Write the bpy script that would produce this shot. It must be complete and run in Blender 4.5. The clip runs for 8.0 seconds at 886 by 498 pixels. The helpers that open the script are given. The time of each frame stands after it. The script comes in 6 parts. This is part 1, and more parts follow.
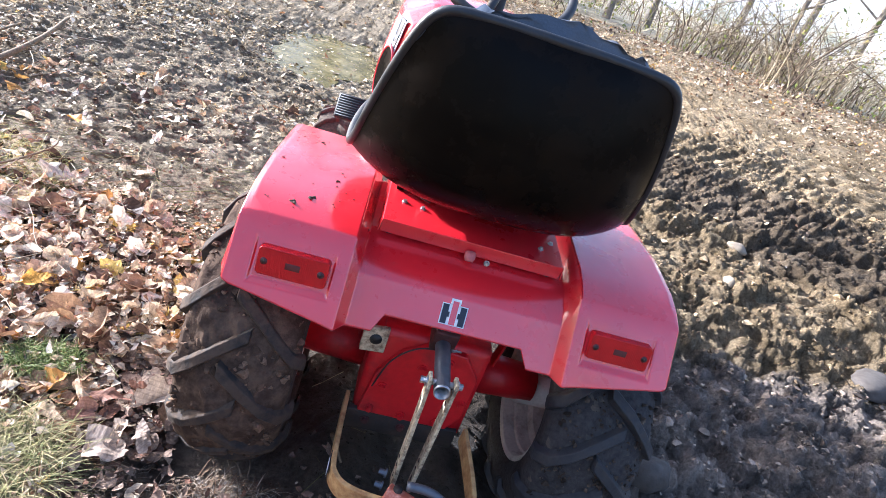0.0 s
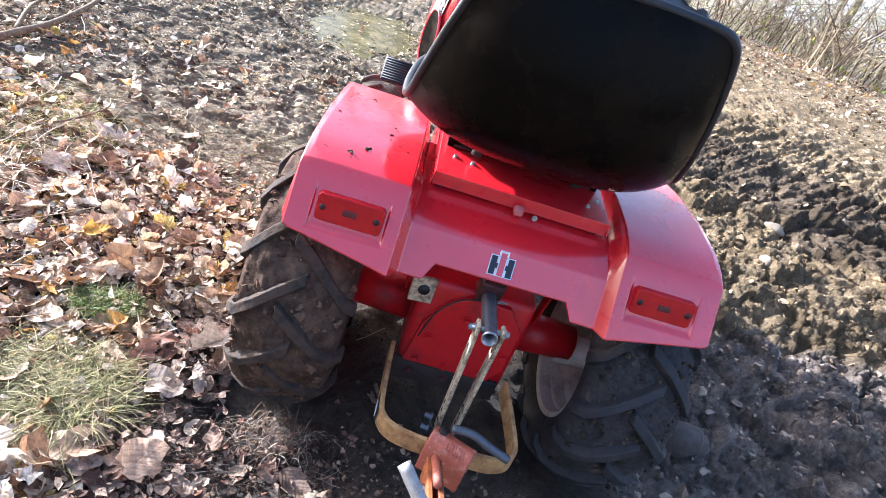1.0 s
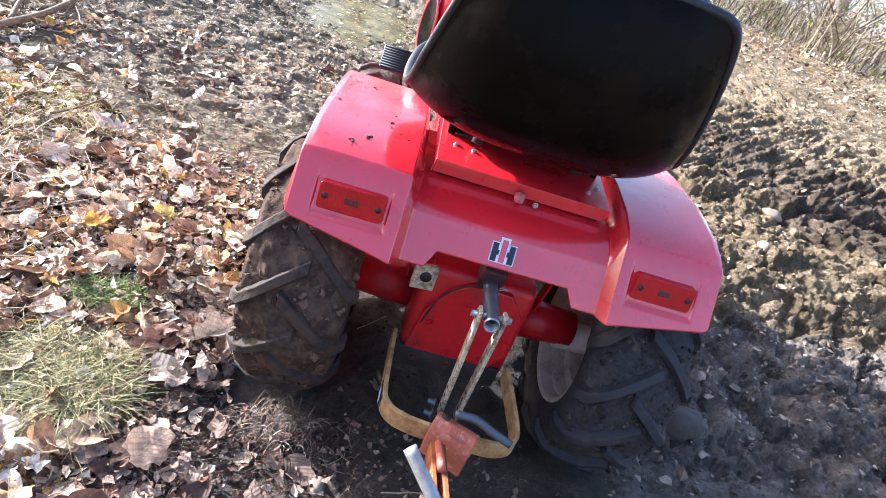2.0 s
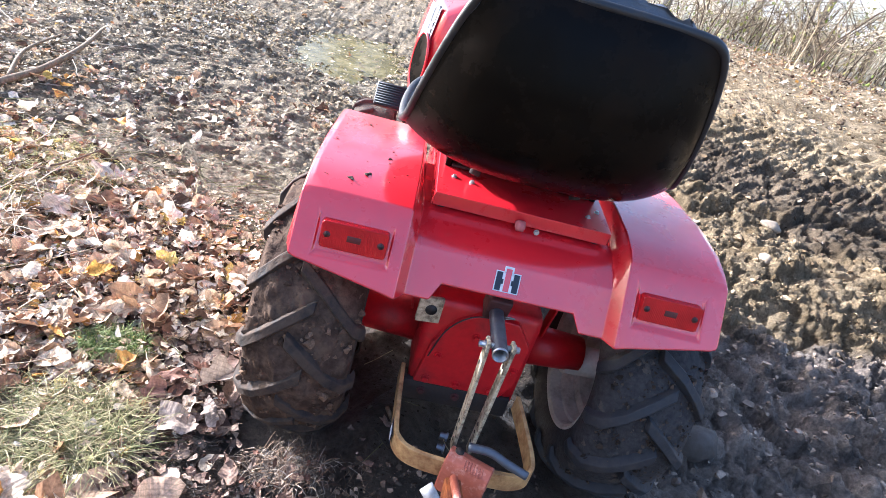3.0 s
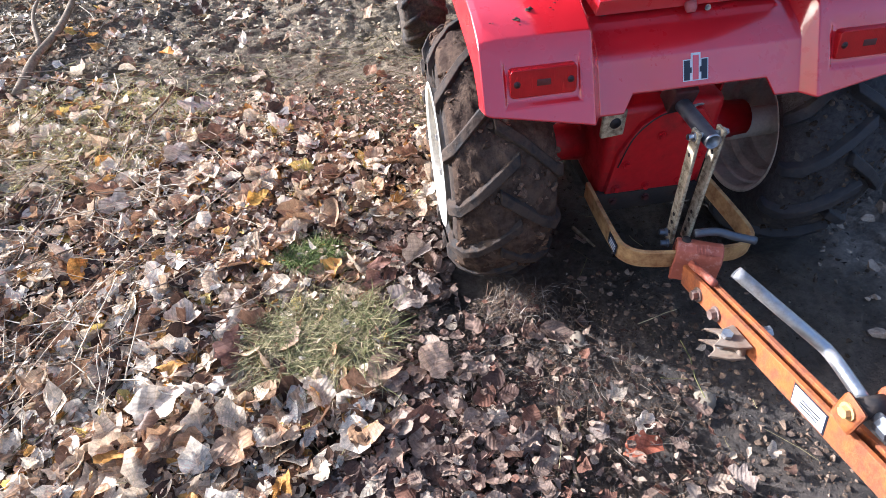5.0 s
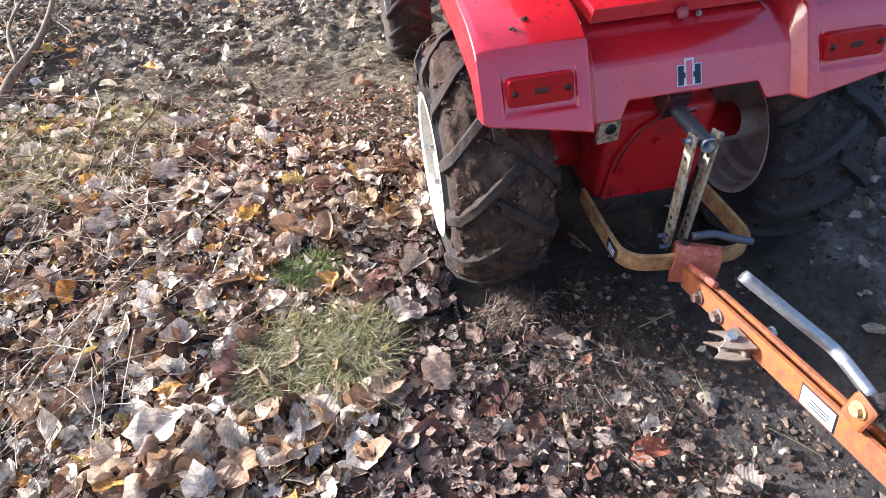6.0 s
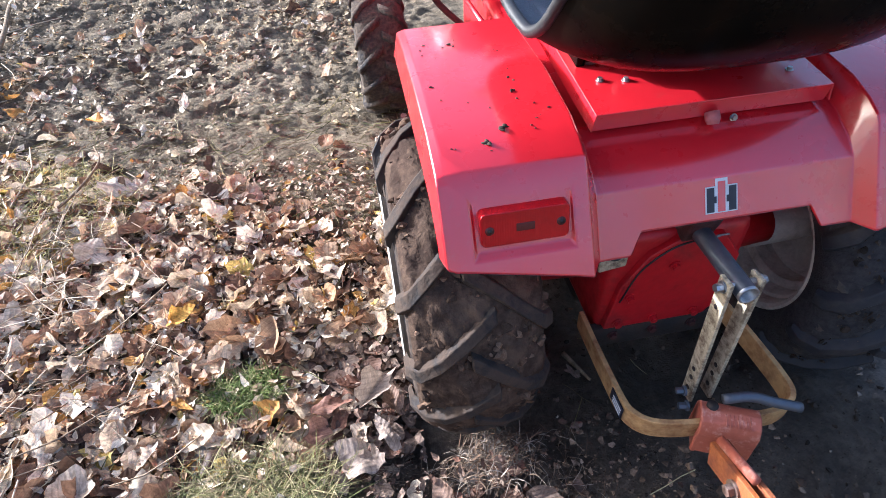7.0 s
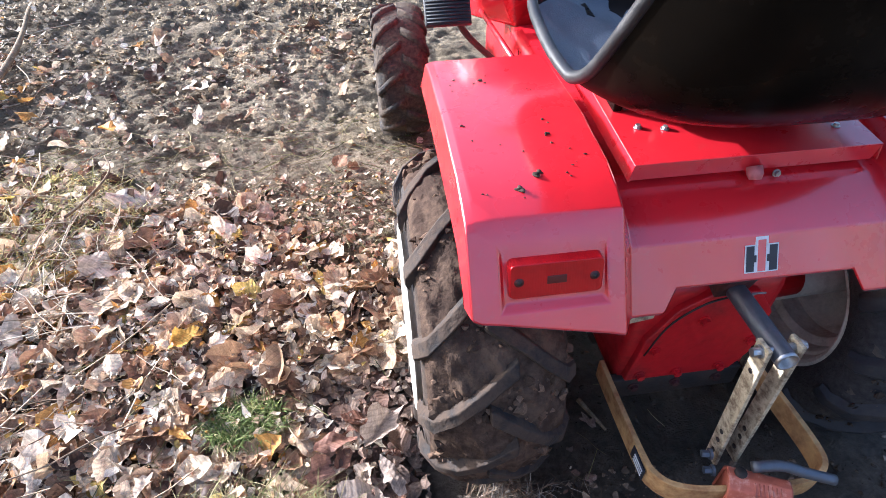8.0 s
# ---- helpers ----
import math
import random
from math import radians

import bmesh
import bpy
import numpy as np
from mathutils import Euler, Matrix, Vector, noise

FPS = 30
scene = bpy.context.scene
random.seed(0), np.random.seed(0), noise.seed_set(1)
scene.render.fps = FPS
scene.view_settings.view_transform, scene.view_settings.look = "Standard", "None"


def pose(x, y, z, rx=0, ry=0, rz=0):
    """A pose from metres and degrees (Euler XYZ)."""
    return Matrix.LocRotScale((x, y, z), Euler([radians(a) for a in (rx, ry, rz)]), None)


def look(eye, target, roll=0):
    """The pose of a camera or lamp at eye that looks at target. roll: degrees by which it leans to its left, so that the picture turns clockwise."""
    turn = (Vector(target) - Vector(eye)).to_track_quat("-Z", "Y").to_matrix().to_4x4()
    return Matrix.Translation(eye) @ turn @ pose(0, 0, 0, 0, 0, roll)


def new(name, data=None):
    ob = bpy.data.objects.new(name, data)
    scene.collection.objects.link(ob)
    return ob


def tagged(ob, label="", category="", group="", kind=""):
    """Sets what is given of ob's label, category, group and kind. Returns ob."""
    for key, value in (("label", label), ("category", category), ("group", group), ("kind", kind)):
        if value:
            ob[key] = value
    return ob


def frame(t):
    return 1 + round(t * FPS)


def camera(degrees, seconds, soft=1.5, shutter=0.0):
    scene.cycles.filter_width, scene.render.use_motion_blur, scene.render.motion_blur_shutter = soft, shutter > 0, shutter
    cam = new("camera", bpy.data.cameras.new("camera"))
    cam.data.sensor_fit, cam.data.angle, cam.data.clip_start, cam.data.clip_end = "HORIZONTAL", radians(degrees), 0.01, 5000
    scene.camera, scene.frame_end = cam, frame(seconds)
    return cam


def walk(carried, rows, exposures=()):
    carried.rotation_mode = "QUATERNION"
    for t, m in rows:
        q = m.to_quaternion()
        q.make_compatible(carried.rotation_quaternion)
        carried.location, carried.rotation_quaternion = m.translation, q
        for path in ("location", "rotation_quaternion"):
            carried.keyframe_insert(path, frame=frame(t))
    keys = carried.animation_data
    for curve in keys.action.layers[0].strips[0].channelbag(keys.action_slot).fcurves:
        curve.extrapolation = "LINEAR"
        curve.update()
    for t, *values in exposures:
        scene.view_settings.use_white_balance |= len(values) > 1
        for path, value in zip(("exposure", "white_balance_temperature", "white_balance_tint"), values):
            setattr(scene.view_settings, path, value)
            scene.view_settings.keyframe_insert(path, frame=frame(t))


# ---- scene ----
cam = camera(75.4, 8.0, soft=0.55)
PATH = [
    (0, (-0.212, -0.844, 1.178), (0.07, 0.895, 0.231), 19.8),
    (0.5, (-0.218, -0.88, 1.15), (0.018, 0.85, 0.175), 20.8),
    (1, (-0.247, -0.903, 1.132), (-0.029, 0.802, 0.109), 20.4),
    (1.5, (-0.255, -0.909, 1.125), (-0.012, 0.76, 0.052), 20.5),
    (2, (-0.254, -0.91, 1.13), (-0.018, 0.775, 0.079), 20.3),
    (2.2, (-0.257, -0.912, 1.131), (-0.054, 0.839, 0.186), 20.9),
    (3.3, (-0.268, -0.902, 1.138), (-0.098, 0.811, 0.12), 11.5),
    (3.5, (-0.297, -0.888, 1.131), (-0.208, 0.792, 0.049), 6.1),
    (4, (-0.444, -0.891, 1.158), (-0.444, 0.73, -0.013), 1.0),
    (4.5, (-0.586, -0.936, 1.133), (-0.525, 0.475, -0.284), -1.3),
    (4.7, (-0.591, -0.912, 1.15), (-0.501, 0.461, -0.301), -3.5),
    (6, (-0.632, -0.882, 1.163), (-0.452, 0.492, -0.28), -4.3),
    (6.5, (-0.554, -0.763, 1.122), (-0.352, 0.659, -0.27), -7.8),
    (7, (-0.503, -0.544, 1.126), (-0.309, 0.868, -0.277), -3.3),
    (7.5, (-0.528, -0.483, 1.119), (-0.277, 0.916, -0.289), -0.9),
    (8, (-0.526, -0.481, 1.13), (-0.33, 0.968, -0.235), -0.5),
]
walk(cam, [(t, look(eye, target, roll)) for t, eye, target, roll in PATH], [(0.0, 1.84, 5050, 14), (1.0, 1.9, 5050, 14), (2.0, 1.98, 5050, 14), (3.5, 2.02, 5050, 14), (4.0, 1.74, 5050, 14), (4.5, 1.4, 5050, 14), (6.0, 1.32, 5050, 14), (7.0, 1.47, 5050, 14), (7.5, 1.52, 5050, 14), (8.0, 1.6, 5050, 14)])

# ---- light ----
SUN_AZ, SUN_EL = 300.0, 19.0      # degrees clockwise from +y, degrees up
world = bpy.data.worlds.new("world")
scene.world = world
world.use_nodes = True
wn = world.node_tree.nodes
sky = wn.new("ShaderNodeTexSky")
sky.sky_type = "NISHITA"
sky.sun_disc = False
sky.sun_elevation = radians(SUN_EL)
sky.sun_rotation = radians(SUN_AZ)
sky.air_density, sky.dust_density, sky.ozone_density = 1.0, 6.0, 0.6
wn["Background"].inputs[1].default_value = 0.15
world.node_tree.links.new(sky.outputs[0], wn["Background"].inputs[0])
sun = new("sun", bpy.data.lights.new("sun", "SUN"))
sun.data.energy, sun.data.angle, sun.data.color = 4.7, radians(0.6), (1.0, 0.92, 0.81)
az, el = radians(SUN_AZ), radians(SUN_EL)
sun.matrix_world = look((0, 0, 8), Vector((0, 0, 8)) - Vector((math.sin(az) * math.cos(el), math.cos(az) * math.cos(el), math.sin(el))))


# ---- materials ----
def material(name, rough=0.6, metal=0.0, spec=0.5):
    m = bpy.data.materials.new(name)
    m.use_nodes = True
    b = m.node_tree.nodes["Principled BSDF"]
    b.inputs["Roughness"].default_value, b.inputs["Metallic"].default_value = rough, metal
    b.inputs["Specular IOR Level"].default_value = spec
    return m, m.node_tree.nodes, m.node_tree.links, b


def coords(n, which="Object"):
    return n.new("ShaderNodeTexCoord").outputs[which]


def noise_tex(n, l, vec, scale, detail=4.0, rough=0.6):
    t = n.new("ShaderNodeTexNoise")
    t.inputs["Scale"].default_value, t.inputs["Detail"].default_value, t.inputs["Roughness"].default_value = scale, detail, rough
    l.new(vec, t.inputs["Vector"])
    return t.outputs["Fac"]


def ramp(n, l, fac, *stops, interp="LINEAR"):
    r = n.new("ShaderNodeValToRGB")
    e = r.color_ramp.elements
    while len(e) < len(stops):
        e.new(0.5)
    for k, (at, c) in zip(e, stops):
        k.position = at
        k.color = (*c, 1) if len(c) == 3 else c
    r.color_ramp.interpolation = interp
    l.new(fac, r.inputs[0])
    return r.outputs[0]


def mix(n, l, fac, a, b, kind="MIX"):
    m = n.new("ShaderNodeMix")
    m.data_type, m.blend_type = "RGBA", kind
    for sock, v in ((m.inputs[0], fac), (m.inputs[6], a), (m.inputs[7], b)):
        if isinstance(v, bpy.types.NodeSocket):
            l.new(v, sock)
        elif isinstance(v, tuple):
            sock.default_value = (*v, 1)
        else:
            sock.default_value = v
    return m.outputs[2]


def bump(n, l, b, height, strength=0.3, dist=0.01):
    k = n.new("ShaderNodeBump")
    k.inputs["Strength"].default_value, k.inputs["Distance"].default_value = strength, dist
    l.new(height, k.inputs["Height"])
    l.new(k.outputs[0], b.inputs["Normal"])


def worn(name, base, dirt, rough=0.5, metal=0.0, scale=18.0, cover=0.55, bumpy=0.15, grain=120.0, coat=0.0, spec=0.5):
    """A surface of one colour with stains of another at two scales."""
    m, n, l, b = material(name, rough, metal, spec)
    v = coords(n)
    f = ramp(n, l, noise_tex(n, l, v, scale, 6, 0.65), (cover - 0.08, (0, 0, 0)), (cover + 0.12, (1, 1, 1)))
    fine = noise_tex(n, l, v, grain, 3)
    c = mix(n, l, f, base, dirt)
    c = mix(n, l, 0.25, c, ramp(n, l, fine, (0.3, tuple(0.5 * x for x in base)), (0.7, tuple(min(1, 1.3 * x) for x in base))))
    l.new(c, b.inputs["Base Color"])
    r = ramp(n, l, f, (0.0, (rough,) * 3), (1.0, (min(1, rough + 0.3),) * 3))
    l.new(r, b.inputs["Roughness"])
    if metal:
        l.new(ramp(n, l, f, (0.0, (metal,) * 3), (1.0, (0.1,) * 3)), b.inputs["Metallic"])
    b.inputs["Coat Weight"].default_value = coat
    b.inputs["Coat Roughness"].default_value = 0.12
    bump(n, l, b, fine, bumpy, 0.004)
    return m


def paint_red():
    m, n, l, b = material("red_paint", 0.3, 0, 0.3)
    v = coords(n)
    big = noise_tex(n, l, v, 5, 3)
    c = ramp(n, l, big, (0.3, (0.60, 0.013, 0.022)), (0.7, (0.68, 0.017, 0.027)))
    dust = ramp(n, l, noise_tex(n, l, v, 60, 6, 0.7), (0.58, (0, 0, 0)), (0.75, (0.35, 0.35, 0.35)))
    c = mix(n, l, dust, c, (0.5, 0.07, 0.06))
    l.new(c, b.inputs["Base Color"])
    l.new(ramp(n, l, noise_tex(n, l, v, 14, 5), (0.3, (0.24,) * 3), (0.75, (0.36,) * 3)), b.inputs["Roughness"])
    b.inputs["Coat Weight"].default_value, b.inputs["Coat Roughness"].default_value = 1.0, 0.13
    b.inputs["Coat IOR"].default_value = 1.85
    bump(n, l, b, noise_tex(n, l, v, 8, 3, 0.55), 0.16, 0.012)
    return m


def rubber(name="tyre_rubber", low=(0.022, 0.015, 0.011), high=(0.062, 0.043, 0.03)):
    m, n, l, b = material(name, 0.75, 0, 0.35)
    v = coords(n)
    f = noise_tex(n, l, v, 11, 7, 0.7)
    g = noise_tex(n, l, v, 90, 4)
    mud = ramp(n, l, f, (0.34, (0, 0, 0)), (0.5, (1, 1, 1)))
    c = mix(n, l, mud, ramp(n, l, g, (0.3, (0.012, 0.012, 0.013)), (0.7, (0.03, 0.029, 0.03))), ramp(n, l, g, (0.3, low), (0.7, high)))
    l.new(c, b.inputs["Base Color"])
    l.new(ramp(n, l, mud, (0, (0.55,) * 3), (1, (0.95,) * 3)), b.inputs["Roughness"])
    h = n.new("ShaderNodeMath")
    h.operation = "MULTIPLY_ADD"
    l.new(mud, h.inputs[0])
    h.inputs[1].default_value = 0.7
    l.new(g, h.inputs[2])
    bump(n, l, b, h.outputs[0], 0.6, 0.006)
    return m


RED = paint_red()
RUBBER = rubber()
RIGHT_RUBBER = rubber("right_tyre_rubber", (0.024, 0.024, 0.027), (0.06, 0.055, 0.053))
DUSTY = rubber("dusty_tyre_rubber", (0.036, 0.027, 0.02), (0.10, 0.077, 0.055))
LUG = worn("worn_lug_rubber", (0.026, 0.024, 0.023), (0.08, 0.057, 0.041), 0.7, 0, 30, 0.43, 1.0, 60, 0.0, 0.22)
# right-hand lugs: less mud, the sky's blue reflection tinted into the rubber
CLEAN_LUG = worn("sky_tinted_lug_rubber", (0.03, 0.032, 0.037), (0.07, 0.062, 0.056), 0.62, 0, 26, 0.56, 0.6, 60, 0.0, 0.3)
GRIMY_RED = worn("grimy_red_paint", (0.50, 0.006, 0.012), (0.16, 0.016, 0.016), 0.42, 0, 10, 0.6, 0.15, 60)
EARTH = worn("tyre_mud", (0.05, 0.034, 0.0255), (0.125, 0.086, 0.06), 0.95, 0, 26, 0.5, 1.0, 90, 0.0, 0.05)
VINYL = worn("black_vinyl", (0.058, 0.070, 0.092), (0.10, 0.108, 0.125), 0.34, 0, 9, 0.6, 0.25, 260)
# brown in the black stands in for warm ground reflections
SHELL = worn("black_seat_shell", (0.004, 0.0032, 0.0025), (0.014, 0.008, 0.004), 0.22, 0, 5, 0.55, 0.02, 60, 0.0, 0.07)
PIPING = worn("dark_piping", (0.014, 0.015, 0.017), (0.035, 0.034, 0.034), 0.42, 0, 20, 0.6, 0.1, 200)
BLACK = worn("black_plastic", (0.015, 0.015, 0.017), (0.05, 0.045, 0.04), 0.5, 0, 25, 0.6, 0.1)
DARK = worn("grimy_iron", (0.03, 0.028, 0.027), (0.06, 0.04, 0.028), 0.65, 0.3, 20, 0.5, 0.3)
RUSTY = worn("rusty_bolt_steel", (0.17, 0.105, 0.08), (0.27, 0.22, 0.19), 0.6, 0.4, 40, 0.5, 0.4)
STEEL = worn("bare_steel", (0.42, 0.43, 0.44), (0.2, 0.17, 0.14), 0.36, 0.9, 22, 0.55, 0.15)
BLUED = worn("blue_grey_steel", (0.11, 0.125, 0.15), (0.07, 0.06, 0.05), 0.45, 0.55, 30, 0.58, 0.12)
CREAM = worn("chipped_cream_paint", (0.55, 0.47, 0.31), (0.09, 0.045, 0.022), 0.6, 0, 70, 0.5, 0.3, 150)
SOCKET = worn("rusty_maroon_iron", (0.075, 0.02, 0.02), (0.04, 0.02, 0.016), 0.55, 0, 20, 0.5, 0.3)
RIMPAINT = worn("dirty_white_wheel_paint", (0.60, 0.56, 0.475), (0.24, 0.2, 0.15), 0.45, 0, 14, 0.58, 0.15)
TAN = worn("rusty_yellow_paint", (0.50, 0.31, 0.12), (0.24, 0.11, 0.04), 0.6, 0, 26, 0.52, 0.3)
ORANGE = worn("worn_orange_paint", (0.37, 0.108, 0.022), (0.17, 0.056, 0.03), 0.6, 0, 34, 0.48, 0.45)
REDRUST = worn("faded_red_oxide_paint", (0.40, 0.11, 0.062), (0.60, 0.36, 0.28), 0.55, 0, 60, 0.6, 0.3)
CASTING = worn("weathered_casting", (0.24, 0.19, 0.14), (0.15, 0.09, 0.055), 0.65, 0, 30, 0.52, 0.4)
WHITE = worn("white_decal", (0.75, 0.75, 0.76), (0.5, 0.48, 0.45), 0.4, 0, 40, 0.7, 0.02)
NAVY = worn("dark_decal", (0.012, 0.016, 0.03), (0.04, 0.04, 0.05), 0.35, 0, 40, 0.7, 0.02)
PINK = worn("faded_red_knob", (0.55, 0.16, 0.16), (0.4, 0.1, 0.1), 0.5)


def lens_red():
    m, n, l, b = material("red_lens", 0.28, 0, 0.35)
    v = coords(n)
    c = ramp(n, l, noise_tex(n, l, v, 30, 4), (0.3, (0.36, 0.004, 0.007)), (0.7, (0.52, 0.007, 0.01)))
    l.new(c, b.inputs["Base Color"])
    w = n.new("ShaderNodeTexWave")
    w.wave_type, w.bands_direction = "BANDS", "X"
    w.inputs["Scale"].default_value = 90
    l.new(v, w.inputs["Vector"])
    bump(n, l, b, w.outputs["Fac"], 0.12, 0.002)
    return m


LENSDARK = worn("smoky_red_plastic", (0.09, 0.012, 0.012), (0.04, 0.02, 0.02), 0.4)
LENS = lens_red()


def calc(n, l, kind, a, b=0.0):
    k = n.new("ShaderNodeMath")
    k.operation = kind
    for sock, v in zip(k.inputs, (a, b)):
        if isinstance(v, bpy.types.NodeSocket):
            l.new(v, sock)
        else:
            sock.default_value = v
    return k.outputs[0]


def vein_lines(n, l, height, colour):
    """A pale midrib with side veins, in each leaf's own flat coordinates."""
    xy = n.new("ShaderNodeSeparateXYZ")
    l.new(coords(n, "UV"), xy.inputs[0])
    away = calc(n, l, "ABSOLUTE", xy.outputs[1])
    side = calc(n, l, "SINE", calc(n, l, "MULTIPLY", calc(n, l, "SUBTRACT", xy.outputs[0], calc(n, l, "MULTIPLY", away, 0.8)), 48.0))
    rib = calc(n, l, "MAXIMUM", calc(n, l, "SUBTRACT", 1.0, calc(n, l, "MULTIPLY", away, 45.0)), calc(n, l, "MULTIPLY", calc(n, l, "SUBTRACT", side, 0.72), 2.6))
    rib = calc(n, l, "MINIMUM", calc(n, l, "MAXIMUM", rib, 0.0), 1.0)
    tone = ramp(n, l, rib, (0.0, (0.95, 0.95, 0.95)), (1.0, (1.22, 1.2, 1.16)))
    return calc(n, l, "ADD", height, calc(n, l, "MULTIPLY", side, 0.25)), mix(n, l, 1.0, colour, tone, "MULTIPLY")


def island_tint(name, stops, rough=0.8, transl=0.0, grain=60.0, bumpy=0.3, single=False, veins=False):
    """Loose natural pieces, each island with its own colour."""
    m, n, l, b = material(name, rough, 0, 0.12)
    g = n.new("ShaderNodeObjectInfo").outputs["Random"] if single else n.new("ShaderNodeNewGeometry").outputs["Random Per Island"]
    v = coords(n)
    f = noise_tex(n, l, v, grain, 5, 0.7)
    fine = noise_tex(n, l, v, 6 * grain, 4, 0.7)
    c = ramp(n, l, g, *stops, interp="CONSTANT")
    c = mix(n, l, 0.8, c, ramp(n, l, f, (0.32, (0.46, 0.41, 0.37)), (0.64, (1.4, 1.37, 1.34))), "MULTIPLY")
    c = mix(n, l, 0.5, c, ramp(n, l, fine, (0.35, (0.62, 0.59, 0.56)), (0.6, (1.15, 1.15, 1.15))), "MULTIPLY")
    if single:
        w = n.new("ShaderNodeTexWave")
        w.wave_type, w.bands_direction = "BANDS", "DIAGONAL"
        w.inputs["Scale"].default_value, w.inputs["Distortion"].default_value, w.inputs["Detail"].default_value = 4.0, 3.0, 3.0
        l.new(v, w.inputs["Vector"])
        c = mix(n, l, 0.5, c, ramp(n, l, w.outputs["Fac"], (0.0, (0.6, 0.57, 0.54)), (0.35, (1.05, 1.05, 1.05))), "MULTIPLY")
    if veins:
        f, c = vein_lines(n, l, f, c)
    l.new(c, b.inputs["Base Color"])
    bump(n, l, b, f, bumpy, 0.004)
    if transl:
        t = n.new("ShaderNodeBsdfTranslucent")
        l.new(c, t.inputs["Color"])
        k = n.new("ShaderNodeMixShader")
        k.inputs[0].default_value = transl
        l.new(b.outputs[0], k.inputs[1])
        l.new(t.outputs[0], k.inputs[2])
        l.new(k.outputs[0], n["Material Output"].inputs["Surface"])
    return m


LEAF_STOPS = (
    (0.0, (0.56, 0.43, 0.285)), (0.09, (0.80, 0.69, 0.515)), (0.18, (0.41, 0.285, 0.185)), (0.28, (0.19, 0.115, 0.074)),
    (0.37, (0.60, 0.485, 0.345)), (0.46, (0.42, 0.265, 0.15)), (0.55, (0.74, 0.62, 0.45)), (0.64, (0.08, 0.05, 0.036)),
    (0.73, (0.88, 0.79, 0.63)), (0.84, (0.31, 0.185, 0.11)), (0.91, (0.54, 0.30, 0.085)), (0.95, (0.66, 0.50, 0.15)), (0.965, (0.70, 0.60, 0.45)),
)
LEAF = island_tint("dead_leaves", LEAF_STOPS, 0.46, 0.25, grain=38, veins=True)
DULL = island_tint("damp_dull_leaves", (
    (0.0, (0.20, 0.145, 0.11)), (0.16, (0.30, 0.225, 0.17)), (0.32, (0.13, 0.078, 0.056)), (0.48, (0.25, 0.17, 0.125)),
    (0.62, (0.085, 0.052, 0.04)), (0.76, (0.36, 0.285, 0.215)), (0.86, (0.19, 0.098, 0.066)), (0.96, (0.5, 0.42, 0.31)),
), 0.65, 0.1, grain=38, veins=True)
TRODDEN = island_tint("trodden_leaves", (
    (0.0, (0.48, 0.395, 0.25)), (0.18, (0.64, 0.545, 0.37)), (0.32, (0.30, 0.235, 0.145)), (0.45, (0.16, 0.12, 0.082)),
    (0.56, (0.58, 0.48, 0.30)), (0.68, (0.40, 0.32, 0.195)), (0.80, (0.10, 0.077, 0.055)), (0.90, (0.78, 0.70, 0.56)), (0.98, (0.42, 0.22, 0.1)),
), 0.52, 0.15, grain=38)
LEAF_ONE = island_tint("single_dead_leaves", LEAF_STOPS, 0.46, 0.25, grain=3.0, bumpy=0.2, single=True, veins=True)
CLOD = island_tint("mud_clods", ((0, (0.28, 0.21, 0.122)), (0.3, (0.14, 0.102, 0.06)), (0.55, (0.40, 0.31, 0.185)), (0.8, (0.085, 0.062, 0.04))), 0.85, grain=40, bumpy=0.6)
DAMP = island_tint("damp_mud_clods", ((0, (0.30, 0.24, 0.185)), (0.25, (0.38, 0.31, 0.24)), (0.5, (0.21, 0.17, 0.13)), (0.75, (0.11, 0.088, 0.07))), 0.5, grain=40, bumpy=0.7)
CAKED = island_tint("caked_mud", ((0, (0.10, 0.066, 0.045)), (0.4, (0.16, 0.108, 0.072)), (0.75, (0.06, 0.042, 0.03))), 0.9, grain=60, bumpy=0.6)
SOILBIT = island_tint("brown_soil_crumbs", ((0, (0.15, 0.108, 0.075)), (0.4, (0.24, 0.175, 0.122)), (0.75, (0.075, 0.055, 0.04))), 0.9, grain=60, bumpy=0.6)
RIGHT_EARTH = worn("right_tyre_mud", (0.055, 0.053, 0.053), (0.16, 0.125, 0.09), 0.85, 0, 20, 0.58, 1.0, 90, 0.0, 0.15)
LANE = island_tint("pale_soil_crumbs", ((0, (0.30, 0.24, 0.165)), (0.4, (0.18, 0.14, 0.10)), (0.7, (0.42, 0.345, 0.235))), 0.8, grain=40, bumpy=0.6)
DARK_MUD = island_tint("dark_mud_clods", ((0, (0.05, 0.039, 0.03)), (0.4, (0.085, 0.066, 0.05)), (0.75, (0.028, 0.022, 0.017))), 0.8, grain=40, bumpy=0.6)
# darker clods for the shadow painted across the bank
SHADECLOD = island_tint("shade_band_clods", ((0, (0.10, 0.074, 0.052)), (0.4, (0.16, 0.12, 0.085)), (0.75, (0.06, 0.046, 0.034))), 0.85, grain=40, bumpy=0.6)
PEBBLE = island_tint("pebbles", ((0, (0.24, 0.21, 0.17)), (0.4, (0.14, 0.12, 0.1)), (0.7, (0.34, 0.3, 0.25))), 0.8, grain=50)
PALE_STONE = worn("pale_stone", (0.26, 0.21, 0.145), (0.17, 0.13, 0.09), 0.9, 0, 14, 0.55, 0.5, 60)
GREY_STONE = worn("grey_stone", (0.085, 0.073, 0.062), (0.05, 0.039, 0.031), 0.85, 0, 12, 0.5, 0.5, 60)
TWIG = island_tint("twigs", ((0, (0.26, 0.2, 0.14)), (0.35, (0.16, 0.11, 0.075)), (0.7, (0.36, 0.31, 0.25))), 0.85)
